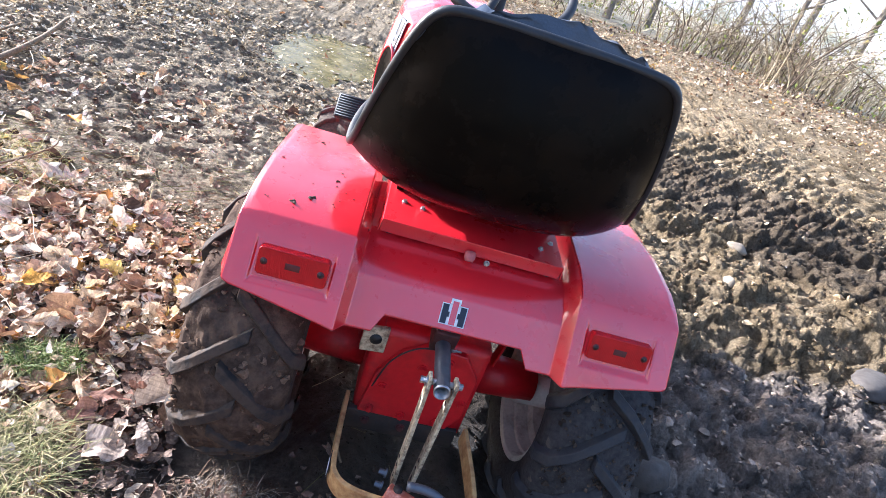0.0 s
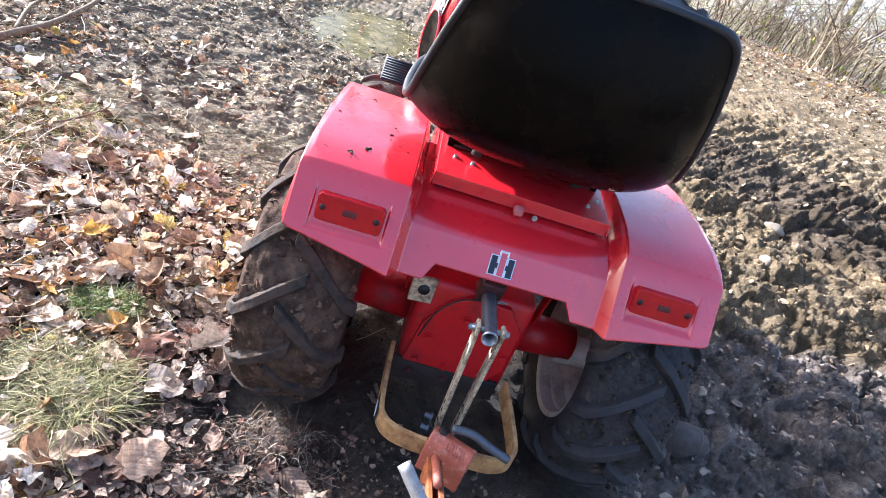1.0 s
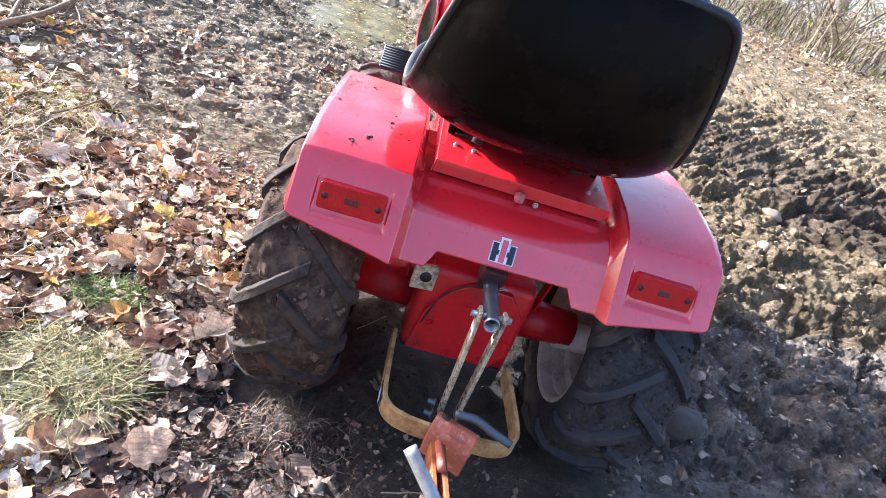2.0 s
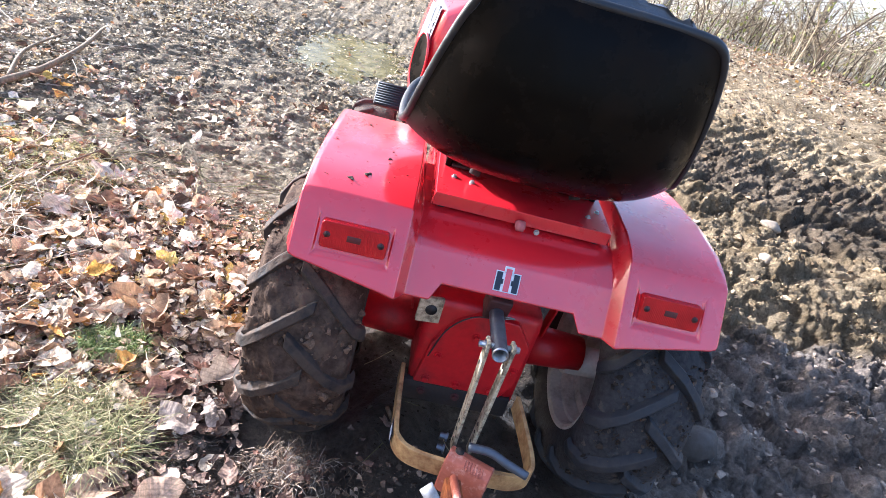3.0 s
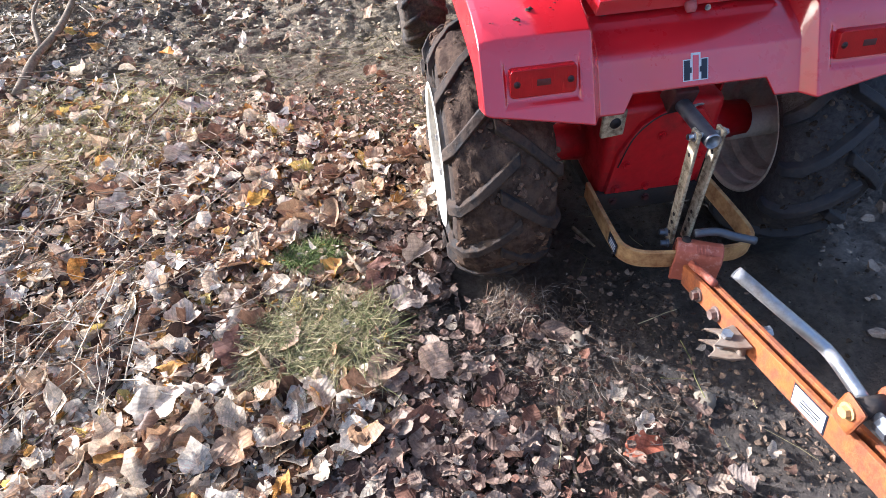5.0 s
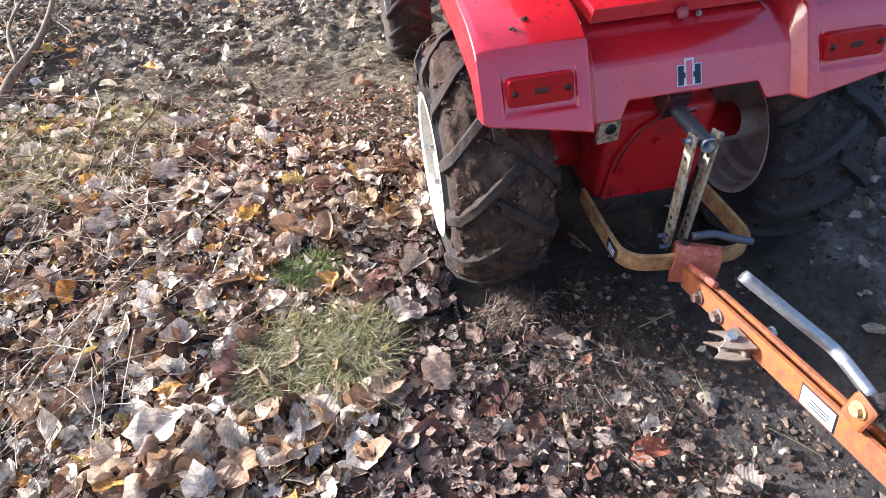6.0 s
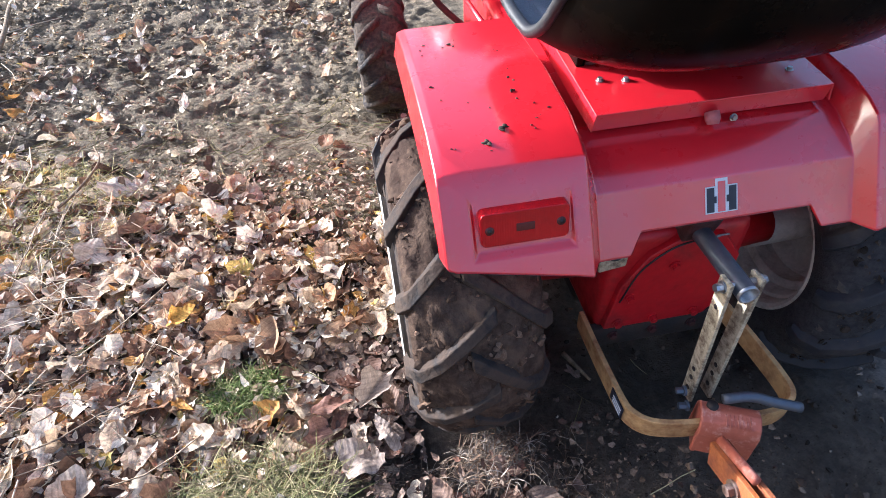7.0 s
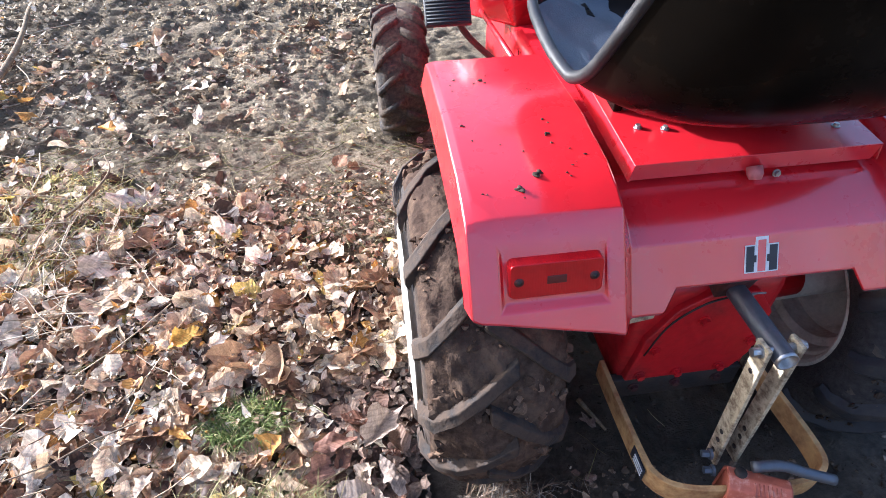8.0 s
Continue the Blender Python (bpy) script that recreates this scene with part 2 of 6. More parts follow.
STRAW = island_tint("dry_grass", ((0, (0.32, 0.28, 0.14)), (0.22, (0.22, 0.215, 0.085)), (0.48, (0.46, 0.40, 0.22)), (0.6, (0.10, 0.11, 0.04)), (0.82, (0.17, 0.135, 0.075))), 0.7)
GRASS = island_tint("green_grass", ((0, (0.12, 0.165, 0.04)), (0.35, (0.17, 0.21, 0.055)), (0.6, (0.07, 0.105, 0.025)), (0.78, (0.34, 0.31, 0.15))), 0.6)
GOLDEN = island_tint("yellow_dry_grass", ((0, (0.55, 0.46, 0.16)), (0.3, (0.42, 0.38, 0.12)), (0.55, (0.66, 0.57, 0.29)), (0.8, (0.27, 0.27, 0.08))), 0.7)
BRUSH = island_tint("brush_stems", ((0, (0.42, 0.35, 0.23)), (0.25, (0.22, 0.17, 0.11)), (0.5, (0.56, 0.49, 0.34)), (0.7, (0.11, 0.085, 0.06))), 0.8)
STALK = island_tint("pale_weed_stalks", ((0, (0.58, 0.50, 0.36)), (0.25, (0.42, 0.34, 0.235)), (0.55, (0.7, 0.62, 0.47)), (0.8, (0.22, 0.165, 0.11))), 0.7)
BARK = worn("grey_bark", (0.3, 0.26, 0.21), (0.1, 0.085, 0.065), 0.9, 0, 9, 0.5, 0.8, 40)
FOLIAGE = island_tint("yellow_green_leaves", ((0, (0.3, 0.32, 0.08)), (0.4, (0.2, 0.25, 0.06)), (0.7, (0.42, 0.38, 0.12))), 0.6)


def soil():
    m, n, l, b = material("soil", 0.85, 0, 0.08)
    v = coords(n)
    wet_shade = n.new("ShaderNodeAttribute")
    wet_shade.attribute_name = "wet_shade"
    tan = n.new("ShaderNodeAttribute")
    tan.attribute_name = "tan"
    f = noise_tex(n, l, v, 7, 8, 0.7)
    g = noise_tex(n, l, v, 60, 6, 0.7)
    brown = ramp(n, l, f, (0.3, (0.19, 0.15, 0.10)), (0.7, (0.49, 0.405, 0.28)))
    sandy = ramp(n, l, f, (0.3, (0.155, 0.11, 0.055)), (0.7, (0.50, 0.39, 0.245)))
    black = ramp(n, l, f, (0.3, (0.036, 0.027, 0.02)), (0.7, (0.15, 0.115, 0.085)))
    grey = ramp(n, l, f, (0.34, (0.08, 0.066, 0.053)), (0.64, (0.48, 0.39, 0.315)))
    damp = n.new("ShaderNodeAttribute")
    damp.attribute_name = "damp"
    c = mix(n, l, tan.outputs["Fac"], brown, sandy)
    # soil darkened under the litter, painting in shade between the leaves
    shaded_humus = n.new("ShaderNodeAttribute")
    shaded_humus.attribute_name = "shaded_humus"
    c = mix(n, l, shaded_humus.outputs["Fac"], c, ramp(n, l, f, (0.3, (0.055, 0.042, 0.03)), (0.7, (0.17, 0.132, 0.095))))
    c = mix(n, l, damp.outputs["Fac"], c, grey)
    # far soil coloured pale to stand in for the bright distance
    pale_far = n.new("ShaderNodeAttribute")
    pale_far.attribute_name = "pale_far"
    c = mix(n, l, pale_far.outputs["Fac"], c, ramp(n, l, f, (0.3, (0.42, 0.37, 0.25)), (0.7, (0.66, 0.60, 0.45))))
    # near-black soil paints the tractor's shade into the churned mud
    c = mix(n, l, wet_shade.outputs["Fac"], c, black)
    c = mix(n, l, 0.5, c, ramp(n, l, g, (0.35, (0.15, 0.15, 0.15)), (0.65, (1.75, 1.75, 1.75))), "MULTIPLY")
    patch = ramp(n, l, noise_tex(n, l, v, 1.6, 5, 0.65), (0.42, (0.68, 0.66, 0.63)), (0.58, (1.12, 1.12, 1.12)))
    c = mix(n, l, 0.8, c, patch, "MULTIPLY")
    l.new(c, b.inputs["Base Color"])
    slick = calc(n, l, "MAXIMUM", damp.outputs["Fac"], calc(n, l, "MULTIPLY", wet_shade.outputs["Fac"], 0.25))
    l.new(ramp(n, l, slick, (0, (0.9,) * 3), (1, (0.5,) * 3)), b.inputs["Roughness"])
    l.new(ramp(n, l, slick, (0, (0.08,) * 3), (1, (0.32,) * 3)), b.inputs["Specular IOR Level"])
    h = n.new("ShaderNodeMath")
    h.operation = "ADD"
    l.new(f, h.inputs[0])
    l.new(g, h.inputs[1])
    k = n.new("ShaderNodeMath")
    k.operation = "ADD"
    l.new(h.outputs[0], k.inputs[0])
    l.new(noise_tex(n, l, v, 190, 6, 0.75), k.inputs[1])
    bump(n, l, b, k.outputs[0], 1.0, 0.028)
    return m


SOIL = soil()


def water():
    m, n, l, b = material("puddle_water", 0.1, 0, 0.1)
    v = coords(n)
    f = noise_tex(n, l, v, 6, 6, 0.7)
    l.new(ramp(n, l, f, (0.3, (0.055, 0.046, 0.016)), (0.5, (0.12, 0.10, 0.036)), (0.68, (0.26, 0.21, 0.095))), b.inputs["Base Color"])
    bump(n, l, b, noise_tex(n, l, v, 22, 3), 0.25, 0.012)
    return m


WATER = water()

# ---- mesh helpers ----
ORIGIN = {}


def thing(name, at, label, category, group="", kind=""):
    ob = new(name)
    ob.location = at
    ORIGIN[ob] = Vector(at)
    ob.empty_display_size = 0.05
    return tagged(ob, label, category, group, kind)


def part(name, bm, mat, parent, label="", smooth=True):
    """Links a bmesh, built in world metres, as one mesh object under a thing or a part."""
    at = ORIGIN[parent]
    me = bpy.data.meshes.new(name)
    bmesh.ops.translate(bm, verts=bm.verts, vec=-at)
    bm.normal_update()
    bm.to_mesh(me)
    bm.free()
    me.materials.append(mat)
    if smooth:
        me.shade_smooth()
    ob = new(name, me)
    ob.parent = parent
    ORIGIN[ob] = at
    return tagged(ob, label)


def crease(ob, width, segments=2, angle=28):
    k = ob.modifiers.new("bevel", "BEVEL")
    k.width, k.segments, k.limit_method, k.angle_limit = width, segments, "ANGLE", radians(angle)
    k.harden_normals = True
    return ob


def thick(ob, t, offset=-1):
    k = ob.modifiers.new("solid", "SOLIDIFY")
    k.thickness, k.offset = t, offset
    return ob


def box(bm, centre, size, turn=None, bevel=0.0):
    r = bmesh.ops.create_cube(bm, size=1.0)
    vs = r["verts"]
    bmesh.ops.scale(bm, verts=vs, vec=size)
    if bevel:
        es = list({e for v in vs for e in v.link_edges})
        vs = list({v for f in bmesh.ops.bevel(bm, geom=es, offset=bevel, segments=2, affect="EDGES", profile=0.6)["faces"] for v in f.verts} | {v for v in vs if v.is_valid})
    if turn:
        bmesh.ops.rotate(bm, verts=vs, cent=(0, 0, 0), matrix=turn)
    bmesh.ops.translate(bm, verts=vs, vec=centre)
    return bm


def tube(bm, points, radius, segments=14, caps=True):
    """A round bar along points; radius may be one number or one a point."""
    pts = [Vector(p) for p in points]
    rad = radius if isinstance(radius, (list, tuple)) else [radius] * len(pts)
    rings, side = [], None
    for i, p in enumerate(pts):
        d = (pts[min(i + 1, len(pts) - 1)] - pts[max(i - 1, 0)]).normalized()
        side = d.orthogonal().normalized() if side is None else (side - d * side.dot(d)).normalized()
        up = d.cross(side)
        rings.append([bm.verts.new(p + rad[i] * (math.cos(a) * side + math.sin(a) * up)) for a in (2 * math.pi * k / segments for k in range(segments))])
    for a, b in zip(rings, rings[1:]):
        for k in range(segments):
            bm.faces.new((a[k], a[(k + 1) % segments], b[(k + 1) % segments], b[k]))
    if caps:
        bm.faces.new(rings[0][::-1])
        bm.faces.new(rings[-1])
    return bm


def curve_points(points, steps=8):
    """A smooth line through points."""
    p = [Vector(q) for q in points]
    p = [2 * p[0] - p[1]] + p + [2 * p[-1] - p[-2]]
    out = []
    for i in range(1, len(p) - 2):
        for k in range(steps):
            t = k / steps
            a, b, c, d = p[i - 1 : i + 3]
            out.append(0.5 * (2 * b + (c - a) * t + (2 * a - 5 * b + 4 * c - d) * t * t + (3 * b - a - 3 * c + d) * t ** 3))
    return out + [p[-2]]


def strap(bm, line, height, depth, up=(0, 0, 1)):
    """A flat bar on edge that follows a line: height along up, depth across."""
    up, pts, rings = Vector(up), [Vector(p) for p in line], []
    for i, p in enumerate(pts):
        d = (pts[min(i + 1, len(pts) - 1)] - pts[max(i - 1, 0)]).normalized()
        s = d.cross(up).normalized()
        u = s.cross(d)
        rings.append([bm.verts.new(p + a * height / 2 * u + b * depth / 2 * s) for a, b in ((-1, -1), (1, -1), (1, 1), (-1, 1))])
    for a, b in zip(rings, rings[1:]):
        for k in range(4):
            bm.faces.new((a[k], a[(k + 1) % 4], b[(k + 1) % 4], b[k]))
    bm.faces.new(rings[0][::-1])
    bm.faces.new(rings[-1])
    bmesh.ops.recalc_face_normals(bm, faces=bm.faces)
    return bm


def grid(rows, close=False):
    """A sheet through rows of points."""
    bm = bmesh.new()
    vs = [[bm.verts.new(p) for p in r] for r in rows]
    for a, b in zip(vs, vs[1:]):
        for k in range(len(a) - (0 if close else 1)):
            bm.faces.new((a[k], a[(k + 1) % len(a)], b[(k + 1) % len(a)], b[k]))
    bmesh.ops.recalc_face_normals(bm, faces=bm.faces)
    return bm


def lathe(centre, profile, segments=48, close=False):
    """Turns (x, radius) pairs round an axle along x."""
    c = Vector(centre)
    rows = [[c + Vector((x, r * math.cos(a), r * math.sin(a))) for x, r in profile] for a in (2 * math.pi * k / segments for k in range(segments + 1))]
    bm = grid(rows, close)
    bmesh.ops.remove_doubles(bm, verts=bm.verts, dist=1e-5)
    bmesh.ops.recalc_face_normals(bm, faces=bm.faces)
    return bm


def bolt(parent, at, axis, radius=0.008, length=0.008, mat=STEEL, name="bolt"):
    bm = bmesh.new()
    a, d = Vector(at), Vector(axis).normalized()
    tube(bm, [a, a + 0.25 * length * d], 1.5 * radius, 12)
    tube(bm, [a + 0.25 * length * d, a + length * d], radius, 6)
    return part(name, bm, mat, parent, smooth=False)


def value_noise(x, y, seed=0):
    xi, yi = np.floor(x).astype(np.int64), np.floor(y).astype(np.int64)
    fx, fy = x - xi, y - yi
    fx, fy = fx * fx * (3 - 2 * fx), fy * fy * (3 - 2 * fy)

    def at(i, j):
        h = (i * 374761393 + j * 668265263 + seed * 144665) & 0x7FFFFFFF
        h = ((h ^ (h >> 13)) * 1274126177) & 0x7FFFFFFF
        return ((h ^ (h >> 16)) & 0xFFFF) / 65535.0

    return (at(xi, yi) * (1 - fx) + at(xi + 1, yi) * fx) * (1 - fy) + (at(xi, yi + 1) * (1 - fx) + at(xi + 1, yi + 1) * fx) * fy


def fbm(x, y, octaves=4, seed=0):
    return sum(value_noise(x * 2 ** k + 17 * k, y * 2 ** k - 9 * k, seed + k) / 2 ** k for k in range(octaves)) / (2 - 2 ** (1 - octaves)) - 0.5


def step(a, b, v):
    t = np.clip((v - a) / (b - a), 0, 1)
    return t * t * (3 - 2 * t)


# ---- ground ----
# where the leaf litter gives way to the trodden lane
LITTER_X, LITTER_Y = (-3.0, -2.4, -1.5, -0.95, -0.55), (2.1, 1.65, 1.12, 0.95, 0.78)


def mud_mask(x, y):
    """Churned wet mud under, behind and beside the tractor, darkened to paint in its shade."""
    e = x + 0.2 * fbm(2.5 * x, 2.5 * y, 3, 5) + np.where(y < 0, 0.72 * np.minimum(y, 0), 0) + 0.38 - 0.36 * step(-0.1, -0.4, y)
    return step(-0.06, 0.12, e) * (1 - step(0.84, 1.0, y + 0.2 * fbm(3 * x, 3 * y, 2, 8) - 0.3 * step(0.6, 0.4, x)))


def spoil_mask(x, y):
    return step(0.45, 0.8, x) * step(-0.4, 0.4, y)


def chunks(x, y, seed):
    """Broken blocks: each cell has its own height and tilt, with cracks between."""
    xi, yi = np.floor(x).astype(np.int64), np.floor(y).astype(np.int64)
    f1, f2 = np.full(x.shape, 9.0), np.full(x.shape, 9.0)
    out = np.zeros(x.shape)

    def at(i, j, k):
        h = (i * 374761393 + j * 668265263 + (seed + k) * 144665) & 0x7FFFFFFF
        h = ((h ^ (h >> 13)) * 1274126177) & 0x7FFFFFFF
        return ((h ^ (h >> 16)) & 0xFFFF) / 65535.0

    for di in (-1, 0, 1):
        for dj in (-1, 0, 1):
            i, j = xi + di, yi + dj
            u, v = x - (i + at(i, j, 1)), y - (j + at(i, j, 2))
            d = np.hypot(u, v)
            near = d < f1
            f2 = np.where(near, f1, np.minimum(f2, d))
            out = np.where(near, at(i, j, 3) + 1.2 * (u * (at(i, j, 4) - 0.5) + v * (at(i, j, 5) - 0.5)), out)
            f1 = np.where(near, d, f1)
    return out - 0.5 * (1 - step(0.0, 0.16, f2 - f1))


def damp_shade_masks(x, y):
    """Turned damp soil ending at the tractor's shadow edge, plus a shadow band painted on the bank."""
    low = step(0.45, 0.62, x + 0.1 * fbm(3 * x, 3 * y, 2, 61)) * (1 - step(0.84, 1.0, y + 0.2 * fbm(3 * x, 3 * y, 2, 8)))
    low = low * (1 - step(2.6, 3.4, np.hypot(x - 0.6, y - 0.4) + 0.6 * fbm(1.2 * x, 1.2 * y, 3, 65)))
    # dark streak that paints a shadow lying across the bank
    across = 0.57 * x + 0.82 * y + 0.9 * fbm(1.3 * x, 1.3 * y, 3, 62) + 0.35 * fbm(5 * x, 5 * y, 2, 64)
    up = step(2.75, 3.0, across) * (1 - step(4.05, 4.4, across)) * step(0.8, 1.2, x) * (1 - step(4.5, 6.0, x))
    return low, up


def ground_height(x, y):
    x, y = np.asarray(x, float), np.asarray(y, float)
    h = 0.03 * fbm(1.6 * x, 1.6 * y, 3, 1) + 0.018 * fbm(8 * x, 8 * y, 3, 2)
    near = np.exp(-((x / 8) ** 4 + ((y - 1) / 8) ** 4))
    sp = spoil_mask(x, y) * near
    wx, wy = x + 0.12 * fbm(3 * x, 3 * y, 3, 41), y + 0.12 * fbm(3 * x + 9, 3 * y, 3, 42)
    crumb = 0.07 * np.abs(fbm(2.4 * wx, 2.4 * wy, 3, 11)) * 2 + 0.05 * np.abs(fbm(6 * wx, 6 * wy, 3, 12)) * 2 + 0.04 * np.abs(fbm(13 * wx, 13 * wy, 2, 13)) * 2 + 0.03 * value_noise(26 * wx, 26 * wy, 14)
    cx, cy = x + 0.05 * fbm(7 * x, 7 * y, 3, 43), y + 0.05 * fbm(7 * x + 9, 7 * y, 3, 44)
    broken = 0.045 * chunks(5 * cx, 5 * cy, 71) + (0.036 + 0.016 * (1 - step(1.0, 1.4, y))) * chunks(11 * cx, 11 * cy, 81) + 0.022 * chunks(27 * cx, 27 * cy, 91) + 0.01 * chunks(52 * cx, 52 * cy, 95)
    heave = 0.085 * chunks(2.3 * wx, 2.3 * wy, 141) * step(0.9, 1.5, y) * (1 - 0.6 * step(2.8, 4.0, y))
    crumb = 0.35 * crumb + broken + heave
    ridge = step(1.0, 1.55, y + 0.35 * fbm(1.7 * x, 1.7 * y, 2, 51)) * (1 - 0.75 * step(1.9, 3.0, y)) * step(0.5, 1.0, x)
    h = h + sp * (crumb * (1 - 0.25 * step(1.1, 1.4, y) - 0.35 * step(3.4, 5.0, y)) - 0.06) + near * (0.07 * ridge + 0.2 * step(0.9, 4.0, x) * step(0.9, 1.6, y))
    # a little churn everywhere under and behind the tractor
    h = h + mud_mask(x, y) * near * (0.025 * np.abs(fbm(9 * wx, 9 * wy, 3, 15)) * 2 + 0.01 * value_noise(30 * wx, 30 * wy, 16))
    # bar prints of tyres across the lit mud
    pr = step(1.0, 1.6, x) * step(1.9, 2.4, y) * near
    h = h + 0.018 * pr * np.maximum(0, np.sin(44 * (y * 0.75 - 0.65 * x) + 7 * fbm(2 * x, 2 * y, 2, 21)))
    h = h + 0.018 * pr * np.maximum(0, np.sin(78 * (y * 0.8 - 0.6 * x) + 9 * fbm(3 * x, 3 * y, 2, 22)))
    # old wheel ruts with broken edges ahead of the tractor
    lumps = step(0.8, 1.8, y) * (1 - step(-0.3, 0.2, x)) * near
    h = h + lumps * (0.017 * chunks(9 * cx, 9 * cy, 101) + 0.014 * chunks(24 * cx, 24 * cy, 111))
    h = h + lumps * (0.035 * np.abs(fbm(2.2 * x, 4.5 * y, 3, 31)) * 2 + 0.02 * np.abs(fbm(6 * x, 13 * y, 3, 32)) * 2 - 0.02)
    # the ground climbs gently away to the brush
    far = np.hypot(x, y)
    h = h + 0.5 * step(3.0, 11.0, far) * step(-3.0, 3.0, x)
    # the seat of the wheels
    for wx in (-0.38, 0.38):
        h = h - (0.03 + 0.03 * (wx > 0)) * np.exp(-(((x - wx) / 0.16) ** 2 + ((y - 0.2) / 0.22) ** 2))
    # mounds added between the wheels to block low sun under the tractor
    h = h + 0.05 * np.exp(-(((x + 0.13) / 0.1) ** 2 + ((y - 0.12) / 0.16) ** 2)) + 0.11 * np.exp(-(((x + 0.16) / 0.13) ** 2 + ((y - 0.6) / 0.28) ** 2))
    # puddle hollow
    h = h - 0.10 * np.exp(-(((x + 0.85) / 0.6) ** 2 + ((y - 4.2) / 1.0) ** 2))
    return h


def axis_steps(lo, hi, fine, out, close=(0, 0, 1)):
    """Even steps from lo to hi, closer between close[0] and close[1], and ever wider ones outside."""
    mid = [lo]
    while mid[-1] < hi:
        mid.append(mid[-1] + (close[2] if close[0] < mid[-1] < close[1] else fine))
    hi = mid[-1]
    a, s = [], fine
    p = lo
    while p > -out:
        s *= 1.13
        p -= s
        a.append(p)
    b, s, p = [], fine, hi
    while p < out:
        s *= 1.13
        p += s
        b.append(p)
    return np.array(a[::-1] + mid + b)


def make_ground():
    xs, ys = axis_steps(-2.3, 3.2, 0.015, 900, (0.5, 2.3, 0.010)), axis_steps(-1.2, 4.2, 0.015, 900, (0.6, 2.5, 0.010))
    X, Y = np.meshgrid(xs, ys)
    Z = ground_height(X, Y)
    nx, ny = len(xs), len(ys)
    me = bpy.data.meshes.new("ground")
    i = np.arange(nx * ny).reshape(ny, nx)
    quads = np.stack([i[:-1, :-1], i[:-1, 1:], i[1:, 1:], i[1:, :-1]], -1).reshape(-1, 4)
    me.vertices.add(nx * ny)
    me.vertices.foreach_set("co", np.stack([X, Y, Z], -1).ravel())
    me.loops.add(quads.size)
    me.loops.foreach_set("vertex_index", quads.ravel())
    me.polygons.add(len(quads))
    me.polygons.foreach_set("loop_start", np.arange(0, quads.size, 4))
    me.update(calc_edges=True)
    # the band darkens the soil as a painted shadow
    D, band = damp_shade_masks(X, Y)
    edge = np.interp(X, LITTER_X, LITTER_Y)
    # leaf zone whose soil colour holds the shade between leaves
    shaded_humus = (1 - step(-0.2, 0.15, Y - edge + 0.25 * fbm(3 * X, 3 * Y, 2, 67))) * (1 - step(-0.4, 0.1, X))
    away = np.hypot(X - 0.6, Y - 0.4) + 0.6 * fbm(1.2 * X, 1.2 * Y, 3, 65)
    shaded_humus = np.maximum(shaded_humus, step(2.7, 3.5, away) * (1 - step(0.6, 1.4, Y + 0.5 * fbm(X, Y, 2, 69))))
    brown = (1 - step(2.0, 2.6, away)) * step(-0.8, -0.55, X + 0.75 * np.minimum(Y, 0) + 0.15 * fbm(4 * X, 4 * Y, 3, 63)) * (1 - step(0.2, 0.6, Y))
    for name, v in (("wet_shade", np.maximum(np.maximum(mud_mask(X, Y), 0.82 * brown) * (1 - D), 0.72 * band)), ("damp", np.maximum(D, brown)), ("tan", step(0.85, 1.05, Y) * step(0.3, 0.9, X)), ("shaded_humus", shaded_humus), ("pale_far", step(10.5, 13.0, np.hypot(X, Y) + 2 * fbm(0.5 * X, 0.5 * Y, 2, 99)))):
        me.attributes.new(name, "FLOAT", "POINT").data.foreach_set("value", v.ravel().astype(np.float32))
    me.materials.append(SOIL)
    me.shade_smooth()
    return tagged(new("ground", me), "muddy woodland ground churned by tyres", "ground", kind="structure")


ground = make_ground()


def puddle():
    bm = bmesh.new()
    ring = []
    for k in range(40):
        a = 2 * math.pi * k / 40
        r = 1 + 0.25 * math.sin(3 * a + 1) + 0.12 * math.sin(7 * a)
        ring.append(bm.verts.new((-0.85 + 0.62 * r * math.cos(a), 4.2 + 1.05 * r * math.sin(a), -0.038)))
    bm.faces.new(ring)
    me = bpy.data.meshes.new("puddle")
    bm.to_mesh(me)
    bm.free()
    me.materials.append(WATER)
    return tagged(new("puddle", me), "shallow muddy puddle reflecting the sky", "puddle", kind="structure")


puddle()


# ---- scattered natural pieces ----
def leaf_map(me, xy):
    """Gives a mesh of leaves each leaf's own flat coordinates, for the veins."""
    at = np.empty(len(me.loops), np.int32)
    me.loops.foreach_get("vertex_index", at)
    me.uv_layers.new(name="leaf").data.foreach_set("uv", xy[at].astype(np.float32).ravel())


def scatter(name, templates, places, mat, label, category, kind="stuff", parent=None, smooth=True, flat=None):
    """One mesh of many pieces. places: rows of template number, 3x3 matrix and position."""
    vs, fs, base = [], [], 0
    for k, m, p in places:
        tv, tf = templates[k]
        vs.append(tv @ m.T + p)
        fs += [tuple(base + i for i in f) for f in tf]
        base += len(tv)
    me = bpy.data.meshes.new(name)
    me.from_pydata(np.concatenate(vs).tolist(), [], fs)
    if flat is not None:
        leaf_map(me, np.concatenate([templates[k][0][:, :2] for k, m, p in places]))
    me.materials.append(mat)
    if smooth:
        me.shade_smooth()
    ob = new(name, me)
    if parent:
        ob.parent = parent
        return tagged(ob, label)
    return tagged(ob, label, category, kind=kind)


def rot(rx, ry, rz):
    return np.array(Euler((rx, ry, rz)).to_matrix())


